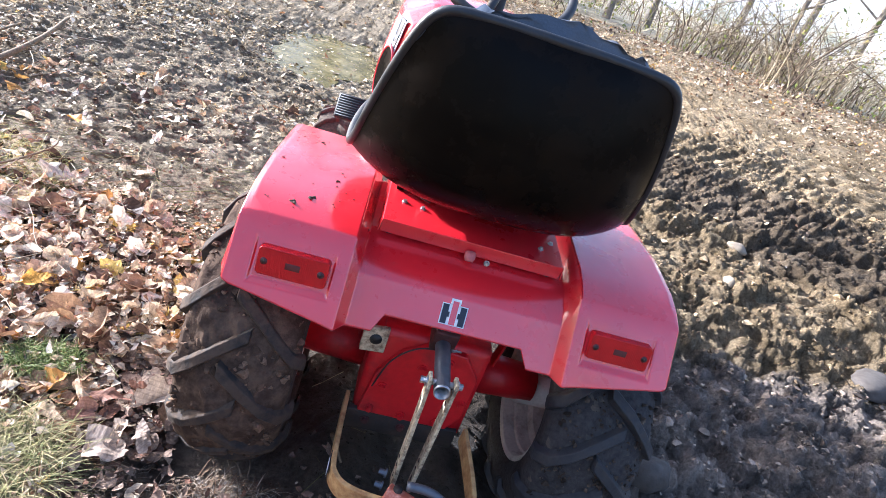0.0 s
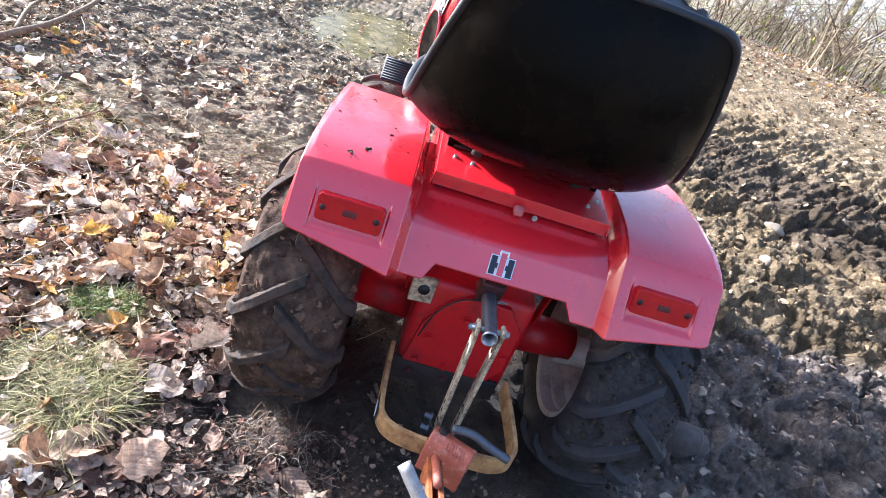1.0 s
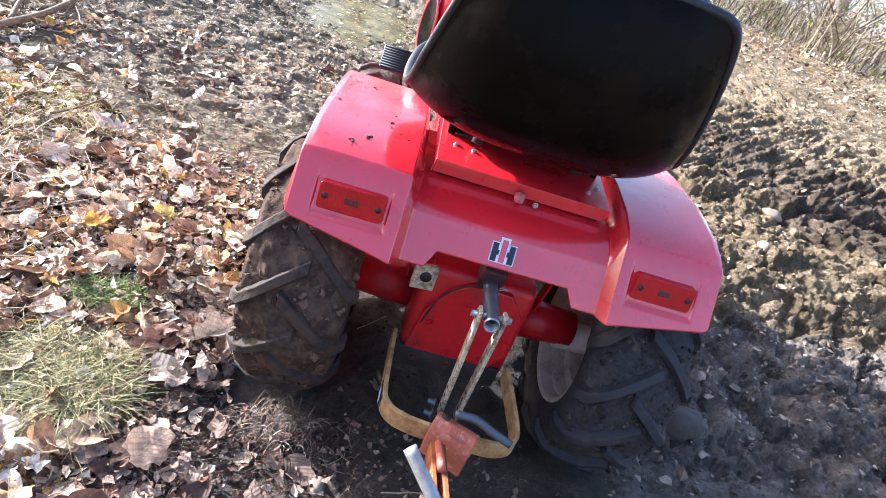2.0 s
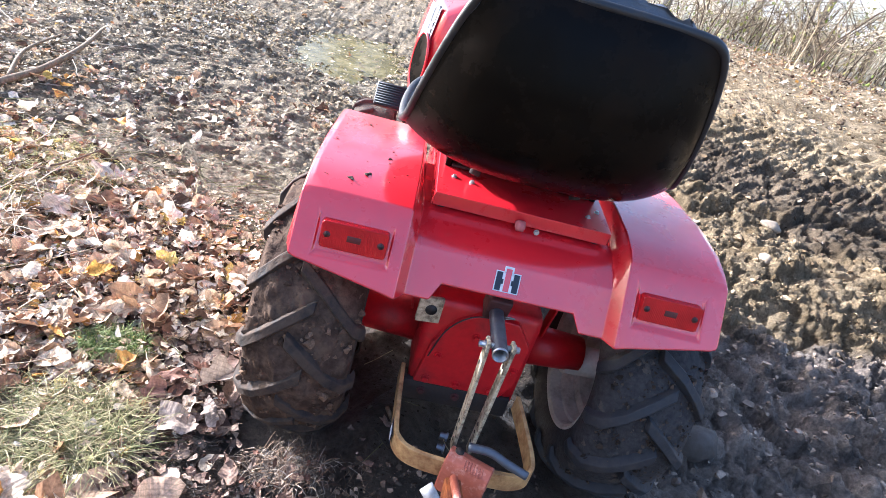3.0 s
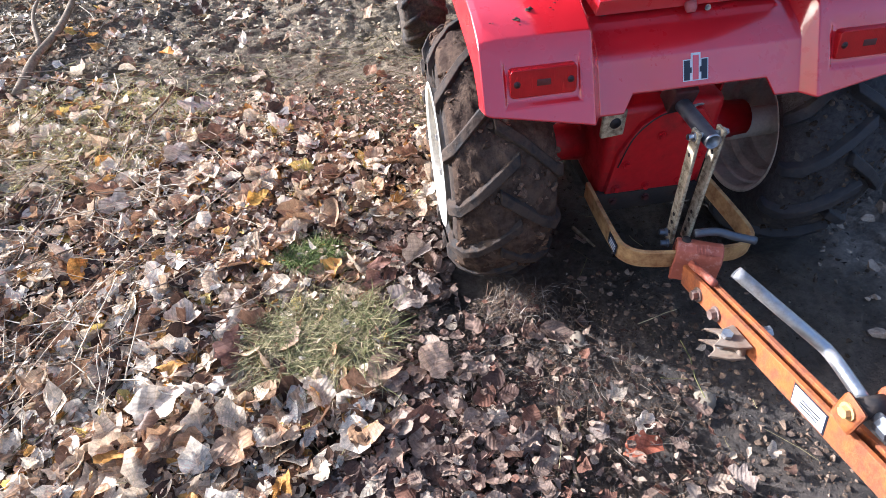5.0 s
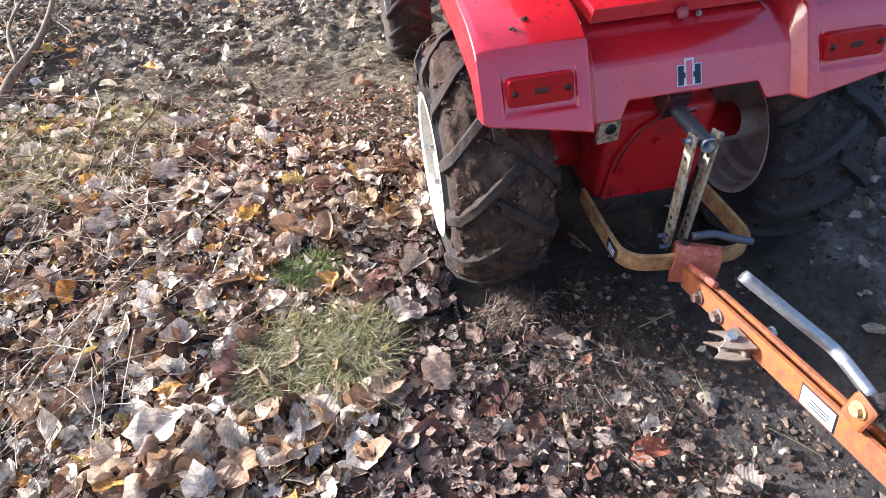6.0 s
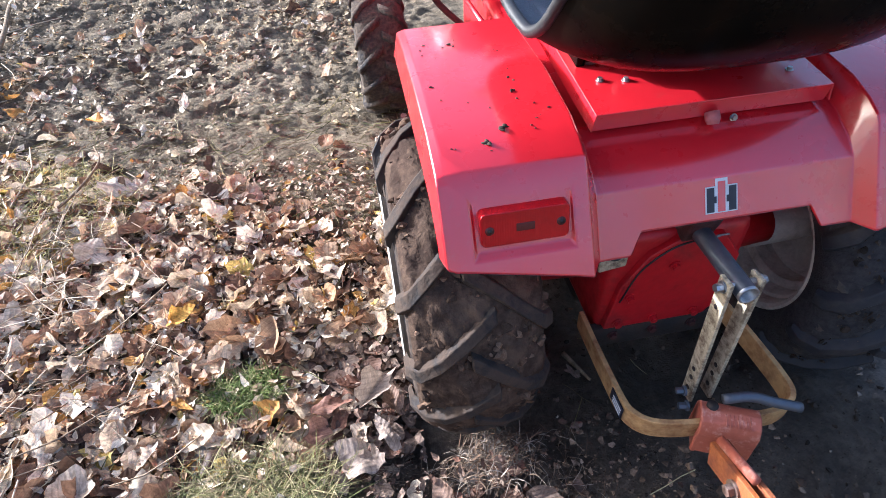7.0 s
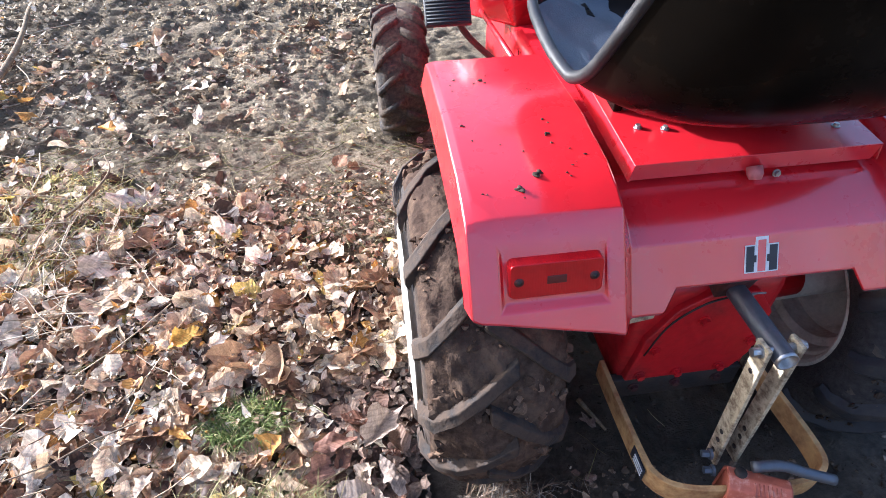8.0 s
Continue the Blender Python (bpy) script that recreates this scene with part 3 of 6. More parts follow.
def leaf_template(rng, lobes, n=14, rings=(0.5, 1.0), wide=None):
    """A dry leaf about 1 long: oval, toothed or lobed, sometimes torn, folded along its midrib and rolled."""
    a = 2 * math.pi * np.arange(n) / n
    wide = wide or rng.uniform(0.42, 0.9)
    r = 0.5 / np.sqrt(np.cos(a) ** 2 + (np.sin(a) / wide) ** 2)
    r = r * (1 + 0.16 * np.cos(a)) * (1 - lobes * np.abs(np.sin(2.5 * a + 0.2)) ** 1.3) * rng.uniform(0.78, 1.1, n)
    for _ in range(int(rng.integers(0, 3)) // 2):
        c = np.cos(a - rng.uniform(0, 6.28))
        r = np.where(c > 0.05, np.minimum(r, rng.uniform(0.1, 0.34) / np.maximum(c, 0.05)), r)
    fold, roll, lean, cup = rng.normal(0.2, 0.4), rng.normal(0.2, 0.65), rng.uniform(0, 3.14), rng.normal(0.0, 0.35)
    p1, p2, wave = rng.uniform(0, 6.28), rng.uniform(0, 6.28), rng.uniform(0.02, 0.09)
    v, f = [(0.0, 0.0, 0.0)], []
    for ring in rings:
        for k in range(n):
            x, y = ring * r[k] * math.cos(a[k]), ring * r[k] * math.sin(a[k])
            q = x * math.cos(lean) + y * math.sin(lean)
            z = fold * abs(y) + cup * (x * x + y * y) + 0.8 * roll * q * abs(q) + 0.5 * abs(roll) * q * q + wave * math.sin(8 * x + p1) * math.sin(9 * y + p2) + 0.05 * ring * ring * math.sin(3 * a[k] + p1)
            v.append((x, y, z))
    for k in range(n):
        q = (k + 1) % n
        f.append((0, 1 + k, 1 + q))
        for j in range(len(rings) - 1):
            f.append((1 + j * n + k, 1 + j * n + n + k, 1 + j * n + n + q, 1 + j * n + q))
    v = np.array(v)
    v[:, 2] -= v[:, 2].min() * 0.7
    return v, f


RNG = np.random.default_rng(7)
LEAVES = [leaf_template(RNG, 0.6 * RNG.random() ** 1.5) for _ in range(40)]
SMALL = [leaf_template(RNG, 0.4 * RNG.random(), 9, (0.6, 1.0)) for _ in range(40)]
BITS = [leaf_template(RNG, RNG.uniform(0.1, 0.6), 7, (1.0,)) for _ in range(40)]


def tractor_clear(x, y):
    """False under the wheels of the tractor."""
    return not (abs(abs(x) - 0.38) < 0.11 and -0.02 < y < 0.45)


def leaf_density(x, y):
    left = 1 - step(-0.56, -0.36, x + 0.2 * fbm(np.array(2.0 * x), np.array(2.0 * y), 2, 3) + 0.12 * step(-0.4, -1.2, np.array(y)))
    behind = 0.13 * (1 - step(-0.1, 0.15, x + 0.6 * min(y + 0.1, 0) + 0.2)) * (y < 0.1)
    if y < 0:
        left = 1 - step(-0.92, -0.56, x + 0.8 * y + 0.15 * fbm(np.array(3.0 * x), np.array(3.0 * y), 2, 3))
    d = max(float(left), float(behind))
    bare = math.exp(-(((x + 0.8) / 0.55) ** 2 + ((y - 1.25) / 0.42) ** 2))
    lane = float(step(-0.14, 0.16, np.array(y - np.interp(x, LITTER_X, LITTER_Y) + 0.3 * fbm(np.array(3.0 * x), np.array(3.0 * y), 2, 67))))
    tufts = math.exp(-(((x + 0.86) / 0.09) ** 2 + ((y - 0.21) / 0.06) ** 2)) + math.exp(-(((x + 0.82) / 0.17) ** 2 + ((y + 0.05) / 0.1) ** 2))
    d *= (1 - 0.85 * bare) * (1 - 0.965 * lane) * (1 - min(0.85, 1.1 * tufts))
    edge = float(step(-3.4, -2.7, np.array(x)) * step(-1.7, -1.2, np.array(y)))
    seen = x > -1.85 - 0.55 * max(y, -0.7) and y > -0.85
    return d * (0.25 + 0.75 * edge) * (1.0 if seen else 0.25)


def strew(n, x0, x1, y0, y1, s0, s1, dens, seed, lift=0.012, count=None):
    rng = np.random.default_rng(seed)
    out = []
    for _ in range(n):
        x, y = rng.uniform(x0, x1), rng.uniform(y0, y1)
        if rng.random() > dens(x, y) or not tractor_clear(x, y):
            continue
        s = s0 + (s1 - s0) * rng.random() ** 1.9
        m = rot(rng.normal(0, 0.38), rng.normal(0, 0.38), rng.uniform(0, 6.28)) * s
        out.append((int(rng.integers(len(LEAVES))), m, (x, y, rng.uniform(0, lift))))
    z = ground_height(np.array([o[2][0] for o in out]), np.array([o[2][1] for o in out]))
    return [(k, m, np.array((p[0], p[1], p[2] + h))) for (k, m, p), h in zip(out, z)]


def dull_place(x, y):
    """Where the litter is damp and trampled: between the grass tufts, the tyre and the dark soil."""
    return x > -0.70 + 0.22 * float(fbm(np.array(5 * x), np.array(5 * y), 2, 88)) - 0.25 * float(step(-0.25, -0.6, np.array(y))) and y < 0.32


LITTER = strew(66000, -3.4, 0.1, -1.7, 2.4, 0.018, 0.108, leaf_density, 3, 0.03)
# the leaves nearest the walk lie singly, the rest is one drift
SINGLE = [q for q in LITTER if -1.3 < q[2][0] < -0.35 and -0.62 < q[2][1] < 0.4 and np.linalg.norm(q[1][:, 0]) > 0.062 and not dull_place(*q[2][:2])][:290]
picked = {id(q) for q in SINGLE}
rest = [(k + (40 if np.linalg.norm(m[:, 0]) < 0.05 else 0), m, p) for k, m, p in (q for q in LITTER if id(q) not in picked)]
dry, damp = [q for q in rest if not dull_place(*q[2][:2])], [q for q in rest if dull_place(*q[2][:2])]
litter = scatter("leaf_litter", LEAVES + SMALL, dry, LEAF, "dry brown and grey autumn leaves lying on soil", "leaves", flat=True, smooth=False)
scatter("trampled_leaves", LEAVES + SMALL, [(k, 0.8 * np.diag((1, 1, 0.6)) @ m, p) for k, m, p in damp if p[0] < -0.42 or k % 2], DULL, "dull damp brown leaves trampled into soil", "leaves", flat=True)


def single_leaves():
    meshes = {}
    for k, m, p in SINGLE:
        if k not in meshes:
            me = bpy.data.meshes.new("leaf")
            me.from_pydata(LEAVES[k][0].tolist(), [], LEAVES[k][1])
            leaf_map(me, LEAVES[k][0][:, :2])
            me.materials.append(LEAF_ONE)
            me.shade_smooth()
            meshes[k] = me
        ob = new("leaf", meshes[k])
        ob.parent = litter
        ob.matrix_basis = Matrix.Translation(p + np.array((0, 0, 0.006))) @ Matrix(m.tolist()).to_4x4()


single_leaves()


def lane_bits(x, y):
    patch = float(step(-0.08, 0.14, fbm(np.array(1.7 * x), np.array(2.2 * y), 3, 66)))
    bare = math.exp(-(((x + 0.75) / 0.45) ** 2 + ((y - 1.35) / 0.5) ** 2))
    return (0.25 + 0.65 * patch + 0.3 * float(step(-1.4, -2.2, np.array(x)))) * (1 - 0.7 * bare)


bits = strew(46000, -4.0, -0.3, 0.6, 4.6, 0.007, 0.05, lane_bits, 6)
scatter("leaf_bits", BITS, bits, TRODDEN, "broken leaf fragments trodden into grey mud", "leaves")
crumbs = strew(27000, -2.6, 0.25, -1.2, 1.1, 0.008, 0.036, lambda x, y: 0.9 if x < -0.3 + 0.6 * min(0, y + 0.1) * -1 else (0.22 if y < -0.15 and x < 0.05 else 0.015), 8, 0.045)
scatter("leaf_crumbs", BITS, [q for q in crumbs if not dull_place(*q[2][:2])], LEAF, "small torn leaf scraps over leaves and soil", "leaves", smooth=False, flat=True)
scatter("damp_crumbs_of_leaves", BITS, [q for q in crumbs if dull_place(*q[2][:2])], DULL, "small dull leaf scraps on damp soil", "leaves", smooth=False, flat=True)


def floating(n, seed):
    rng = np.random.default_rng(seed)
    a, r = rng.uniform(0, 6.28, n), np.sqrt(rng.random(n))
    places = [(int(rng.integers(40)), rot(rng.normal(0, 0.08), rng.normal(0, 0.08), rng.uniform(0, 6.28)) @ np.diag((1, 1, 0.3)) * rng.uniform(0.02, 0.09), np.array((-0.85 + 0.6 * q * math.cos(b), 4.2 + 1.0 * q * math.sin(b), -0.040))) for b, q in zip(a, r)]
    scatter("floating_leaves", BITS, places, TRODDEN, "sodden leaves floating on the puddle", "leaves")


floating(300, 35)
far_leaves = strew(13000, -6, 1.0, 3.4, 9, 0.025, 0.09, lambda x, y: 0.6 if x < -0.2 or y > 4 else 0.1, 4)
scatter("far_leaves", BITS, far_leaves, TRODDEN, "pale fallen leaves trodden into mud", "leaves")
outer = strew(26000, -7, 6, -6, 5, 0.03, 0.11, lambda x, y: 0.75 * math.exp(-(((x + 0.8) / 5.5) ** 4 + ((y + 0.5) / 5.5) ** 4)) * (1.0 if x < 0.3 else 0.55) if x < -2.6 + 0.4 * math.sin(3 * y) or y < -1.25 + 0.2 * math.sin(4 * x) or (x > 3.3 and y < 1.2) else 0.0, 15)
scatter("outer_leaves", BITS, outer, LEAF, "scattered fallen leaves on woodland soil", "leaves", flat=True)
mud_leaves = strew(34000, 0.6, 9, 1.5, 10, 0.010, 0.06, lambda x, y: 0.03 + 0.5 * float(step(3.8, 7.0, np.array(math.hypot(x, y)))), 5)
scatter("bank_leaves", BITS, mud_leaves, TRODDEN, "pale fallen leaves on the tan mud bank", "leaves")
foot = strew(9000, 0.5, 9, 4.0, 10.5, 0.03, 0.10, lambda x, y: 0.15 + 0.8 * float(step(6.3, 8.2, np.array(math.hypot(x, y) + 0.8 * float(fbm(np.array(0.9 * x), np.array(0.9 * y), 2, 97))))), 57)
scatter("brush_litter", BITS, foot, LEAF, "brown and pale leaves gathered at the foot of the brush", "leaves", flat=True)


def lump_template(rng, flat, fine=2):
    bm = bmesh.new()
    bmesh.ops.create_icosphere(bm, subdivisions=fine, radius=0.5)
    off = Vector(rng.uniform(0, 50, 3))
    axis = Vector(rng.uniform(0.6, 1.4, 3))
    for v in bm.verts:
        k = 1 + 0.9 * noise.noise(1.8 * v.co + off) + 0.55 * noise.noise(5 * v.co + off)
        v.co = Vector((v.co.x * axis.x, v.co.y * axis.y, v.co.z * axis.z * flat)) * k
    vs = np.array([v.co for v in bm.verts])
    fs = [tuple(v.index for v in f.verts) for f in bm.faces]
    bm.free()
    return vs, fs


LUMPS = [lump_template(RNG, 0.6) for _ in range(16)]


def chunk_template(rng, flat, points):
    """An angular broken piece: the hull of a few random points."""
    bm = bmesh.new()
    for p in rng.normal(0, 1, (points, 3)):
        p = 0.5 * p / np.linalg.norm(p) * rng.uniform(0.75, 1.1)
        bm.verts.new((p[0] * rng.uniform(0.9, 1.2), p[1], p[2] * flat))
    r = bmesh.ops.convex_hull(bm, input=bm.verts)
    bmesh.ops.delete(bm, geom=[g for g in r["geom_interior"] if isinstance(g, bmesh.types.BMVert)], context="VERTS")
    bm.verts.index_update()
    vs, fs = np.array([v.co for v in bm.verts]), [tuple(v.index for v in f.verts) for f in bm.faces]
    bm.free()
    return vs, fs


CRUMBS = [chunk_template(RNG, RNG.uniform(0.45, 0.8), int(RNG.integers(9, 15))) for _ in range(24)]


def lumps(n, area, sizes, dens, seed):
    rng = np.random.default_rng(seed)
    x0, x1, y0, y1 = area
    out = []
    for _ in range(n):
        x, y = rng.uniform(x0, x1), rng.uniform(y0, y1)
        if rng.random() > dens(x, y) or not tractor_clear(x, y):
            continue
        s = sizes[0] + (sizes[1] - sizes[0]) * rng.random() ** 6
        m = rot(rng.normal(0, 0.4), rng.normal(0, 0.4), rng.uniform(0, 6.28)) * s
        out.append((int(rng.integers(16)), m, (x, y, s)))
    z = ground_height(np.array([o[2][0] for o in out]), np.array([o[2][1] for o in out]))
    out = [(k, m, np.array((x, y, h + 0.02 * q))) for (k, m, (x, y, q)), h in zip(out, z)]
    return out


def wet_place(x, y):
    return float(mud_mask(np.array(x), np.array(y)))


def shade_band_place(x, y):
    return damp_shade_masks(np.array(x), np.array(y))[1] > 0.5


scatter("band_clods", CRUMBS, lumps(2600, (0.9, 4.5, 0.9, 5.0), (0.006, 0.05), lambda x, y: 0.9 if shade_band_place(x, y) else 0.0, 31), SHADECLOD, "brown clods darkened as a painted shadow band across the bank", "mud", smooth=False)
scatter("damp_clods", CRUMBS, lumps(2500, (0.45, 3.2, -1.2, 0.96), (0.014, 0.06), lambda x, y: 0.8, 21), DAMP, "dark damp clods of churned mud", "mud", smooth=False)
scatter("damp_crumbs", CRUMBS, lumps(8500, (0.45, 3.2, -1.0, 0.96), (0.004, 0.024), lambda x, y: 1.0, 24), DAMP, "fine dark crumbs of damp churned soil", "mud", smooth=False)
# crumbs coloured darker where the tractor's shade falls
scatter("wet_crumbs", CRUMBS, lumps(7000, (-0.45, 0.6, -1.2, 1.3), (0.003, 0.02), lambda x, y: wet_place(x, y), 25), DARK_MUD, "fine crumbs of wet soil, blackened as shade under the tractor", "mud", smooth=False)
scatter("dry_clods", CRUMBS, lumps(2400, (0.5, 5.0, 1.1, 5), (0.012, 0.07), lambda x, y: 0.9 * (1 - 0.6 * (y > 2.6)) if x > 0.5 + 0.1 * y and not shade_band_place(x, y) else 0.0, 22), CLOD, "tan crumbling clods of spoil", "mud", smooth=False)
scatter("dry_crumbs", CRUMBS, lumps(15000, (0.5, 3.6, 0.9, 3.4), (0.004, 0.03), lambda x, y: 0.9 if x > 0.5 + 0.1 * y and not shade_band_place(x, y) else 0.0, 26), CLOD, "fine tan crumbs of broken soil", "mud", smooth=False)
scatter("bank_crumbs", CRUMBS, lumps(8000, (1.2, 7.5, 2.4, 8.5), (0.012, 0.075), lambda x, y: 0.8 if x > 0.6 + 0.1 * y else 0.0, 29), CLOD, "tan clods on the far mud bank", "mud", smooth=False)
scatter("soil_crumbs", CRUMBS, lumps(8500, (-0.8, 0.25, -1.0, 0.0), (0.004, 0.024), lambda x, y: 0.9 if x + 0.7 * y < -0.05 else 0.35, 27), SOILBIT, "loose brown soil crumbs", "mud", smooth=False)
scatter("lane_crumbs", CRUMBS, lumps(5000, (-2.6, -0.3, 0.7, 3.4), (0.005, 0.03), lambda x, y: 0.9, 28), LANE, "broken grey mud crumbs of the wheel lane", "mud", smooth=False)
scatter("gravel", CRUMBS, lumps(300, (-0.5, 1.5, -1.2, 1.2), (0.004, 0.013), lambda x, y: 0.6, 23), PEBBLE, "small pale pebbles in mud", "pebbles")


def round_template(rng):
    bm = bmesh.new()
    bmesh.ops.create_icosphere(bm, subdivisions=3, radius=0.5)
    off = Vector(rng.uniform(0, 50, 3))
    for v in bm.verts:
        k = 1 + 0.3 * noise.noise(1.5 * v.co + off) + 0.14 * noise.noise(4 * v.co + off) + 0.05 * noise.noise(11 * v.co + off)
        v.co = Vector((v.co.x, v.co.y, 0.8 * v.co.z)) * k
    vs, fs = np.array([v.co for v in bm.verts]), [tuple(v.index for v in f.verts) for f in bm.faces]
    bm.free()
    return vs, fs


STONES = [round_template(RNG) for _ in range(7)]


def stone(at, size, turn, label, mat):
    v, f = STONES[int(turn * 7) % len(STONES)]
    me = bpy.data.meshes.new("stone")
    me.from_pydata((v * np.array(size)).tolist(), [], f)
    me.materials.append(mat)
    me.shade_smooth()
    ob = new("stone", me)
    ob.location = (at[0], at[1], float(ground_height(at[0], at[1])) + 0.25 * size[2] + (at[2] if len(at) > 2 else 0))
    ob.rotation_euler = (0, 0, turn)
    return tagged(ob, label, "stone", group="stones in the mud")


stone((0.745, 0.27), (0.12, 0.11, 0.12), 0.4, "grey fist-sized stone beside the rear tyre", GREY_STONE)
stone((1.59, 1.56), (0.08, 0.07, 0.06), 1.3, "pale angular stone on tan mud", PALE_STONE)
stone((1.88, 2.06), (0.12, 0.11, 0.08), 2.1, "large pale stone on tan mud", PALE_STONE)
stone((-0.005, -0.361), (0.04, 0.05, 0.035), 0.2, "small white pebble on dark soil", PALE_STONE)
stone((-0.54, 0.36), (0.06, 0.05, 0.045), 0.7, "tan stone leaning at the tyre", PALE_STONE)
stone((-0.23, -0.16), (0.05, 0.035, 0.035), 1.7, "tan pebble at the edge of the dark soil", PALE_STONE)
stone((2.1, 1.06), (0.32, 0.18, 0.09), 0.5, "flat grey stone half sunk in mud", GREY_STONE)


def blades(name, centre, radius, n, length, mat, label, seed, lay):
    rng = np.random.default_rng(seed)
    vs, fs = [], []
    r, a = radius * rng.random(n) ** 0.6, rng.uniform(0, 6.28, n)
    xs, ys = centre[0] + r * np.cos(a) * 1.25, centre[1] + r * np.sin(a) * 0.8
    for x, y, z in zip(xs, ys, ground_height(xs, ys) + rng.uniform(0.004, 0.03, n)):
        b, ll = rng.uniform(0, 6.28), length * rng.uniform(0.5, 1.2)
        d = np.array((math.cos(b), math.sin(b), 0))
        s = np.array((-d[1], d[0], 0)) * rng.uniform(0.0007, 0.0015)
        rise, bend, i = rng.uniform(0.2, 1.0) * (1 - lay), rng.normal(0, 0.25), len(vs)
        for k in range(5):
            t = k / 4
            p = np.array((x, y, z)) + d * ll * t * (1 - 0.5 * rise) + s / 0.001 * bend * ll * t * t + np.array((0, 0, ll * (rise * t - 0.6 * rise * t * t) + 0.014 * math.sin(3.1 * t)))
            w = s * (1 - 0.85 * t)
            vs += [p - w, p + w]
        fs += [(i + 2 * k, i + 2 * k + 1, i + 2 * k + 3, i + 2 * k + 2) for k in range(4)]
    me = bpy.data.meshes.new(name)
    me.from_pydata([tuple(v) for v in vs], [], fs)
    me.materials.append(mat)
    return tagged(new(name, me), label, "grass", kind="stuff")


blades("green_grass_tuft", (-0.86, 0.21), 0.065, 1100, 0.055, GRASS, "small tuft of green grass among leaves", 1, 0.35)
blades("dry_grass_tuft", (-0.84, -0.07), 0.14, 2600, 0.12, STRAW, "flattened tuft of pale dry grass", 2, 0.6)
blades("wheel_grass", (-0.355, -0.035), 0.075, 300, 0.05, TWIG, "dry grass pressed beside the tyre", 3, 0.8)
blades("verge_grass", (-1.75, 0.95), 0.42, 2600, 0.11, GOLDEN, "thin dry grass among leaves", 4, 0.5)


def twig(points, radius, label, mat=TWIG):
    bm = bmesh.new()
    pts = curve_points([(x, y, float(ground_height(x, y)) + z) for x, y, z in points], 5)
    tube(bm, pts, [radius * (1 - 0.6 * k / len(pts)) for k in range(len(pts))], 7)
    me = bpy.data.meshes.new("twig")
    bm.to_mesh(me)
    bm.free()
    me.materials.append(mat)
    me.shade_smooth()
    return tagged(new("twig", me), label, "twig", group="fallen twigs")


twig([(-2.02, 1.28, 0.03), (-2.035, 1.55, 0.05), (-2.02, 1.85, 0.06), (-2.08, 2.3, 0.06), (-2.2, 2.75, 0.04)], 0.021, "long pale fallen branch on leaves", BRUSH)
twig([(-2.03, 1.62, 0.05), (-2.16, 1.95, 0.09), (-2.25, 2.4, 0.06)], 0.011, "thin crooked stick on leaves", BRUSH)
twig([(-1.52, 0.92, 0.03), (-1.42, 1.0, 0.06), (-1.38, 1.16, 0.07), (-1.45, 1.32, 0.03)], 0.005, "thin crooked stick on leaves", BRUSH)
twig([(-1.75, 0.25, 0.02), (-1.65, 0.5, 0.05), (-1.66, 0.8, 0.03)], 0.004, "slender reddish stem on leaves")
twig([(-1.55, -0.03, 0.03), (-1.2, 0.02, 0.04), (-0.95, -0.02, 0.03)], 0.004, "slender reddish stem on leaves")
twig([(-1.05, -0.3, 0.02), (-0.92, -0.15, 0.03), (-0.83, -0.02, 0.04)], 0.007, "short grey stick beside dry grass")
twig([(-1.2, -0.45, 0.02), (-1.08, -0.36, 0.02), (-1.0, -0.3, 0.02)], 0.011, "short stick with green lichen")


def stalk_template(rng):
    t = np.linspace(-0.5, 0.5, 4)
    bend, kink = rng.normal(0, 0.15), rng.normal(0, 0.03, 4)
    v, f = [], []
    for k in range(4):
        for q in range(3):
            c = 2.09 * q
            v.append((t[k], bend * t[k] ** 2 + kink[k] + 0.01 * math.cos(c), 0.01 * math.sin(c)))
    for k in range(3):
        f += [(3 * k + q, 3 * k + (q + 1) % 3, 3 * k + 3 + (q + 1) % 3, 3 * k + 3 + q) for q in range(3)]
    return np.array(v), f


STALKS = [stalk_template(RNG) for _ in range(20)]


def stalks(name, n, area, length, girth, turn, dens, seed, mat, label, lift=0.02):
    """Thin dry stalks: girth in metres, turn as middle and spread."""
    rng = np.random.default_rng(seed)
    out = []
    for _ in range(n):
        x, y = rng.uniform(*area[:2]), rng.uniform(*area[2:])
        if not tractor_clear(x, y) or rng.random() > dens(x, y):
            continue
        ll, g = length[0] + (length[1] - length[0]) * rng.random() ** 2, rng.uniform(*girth)
        m = rot(0, rng.normal(0, 0.12 if ll < 0.2 else 0.03), rng.normal(*turn)) @ np.diag((ll, ll, g / 0.01))
        m[:, 1] *= np.clip(g / 0.01 / ll, 0.15, 1)
        out.append((int(rng.integers(20)), m, (x, y, rng.uniform(0.005, lift) + 0.03 * min(ll, 0.2))))
    z = ground_height(np.array([o[2][0] for o in out]), np.array([o[2][1] for o in out]))
    return scatter(name, STALKS, [(k, m, np.array((p[0], p[1], p[2] + h))) for (k, m, p), h in zip(out, z)], mat, label, "stalks")


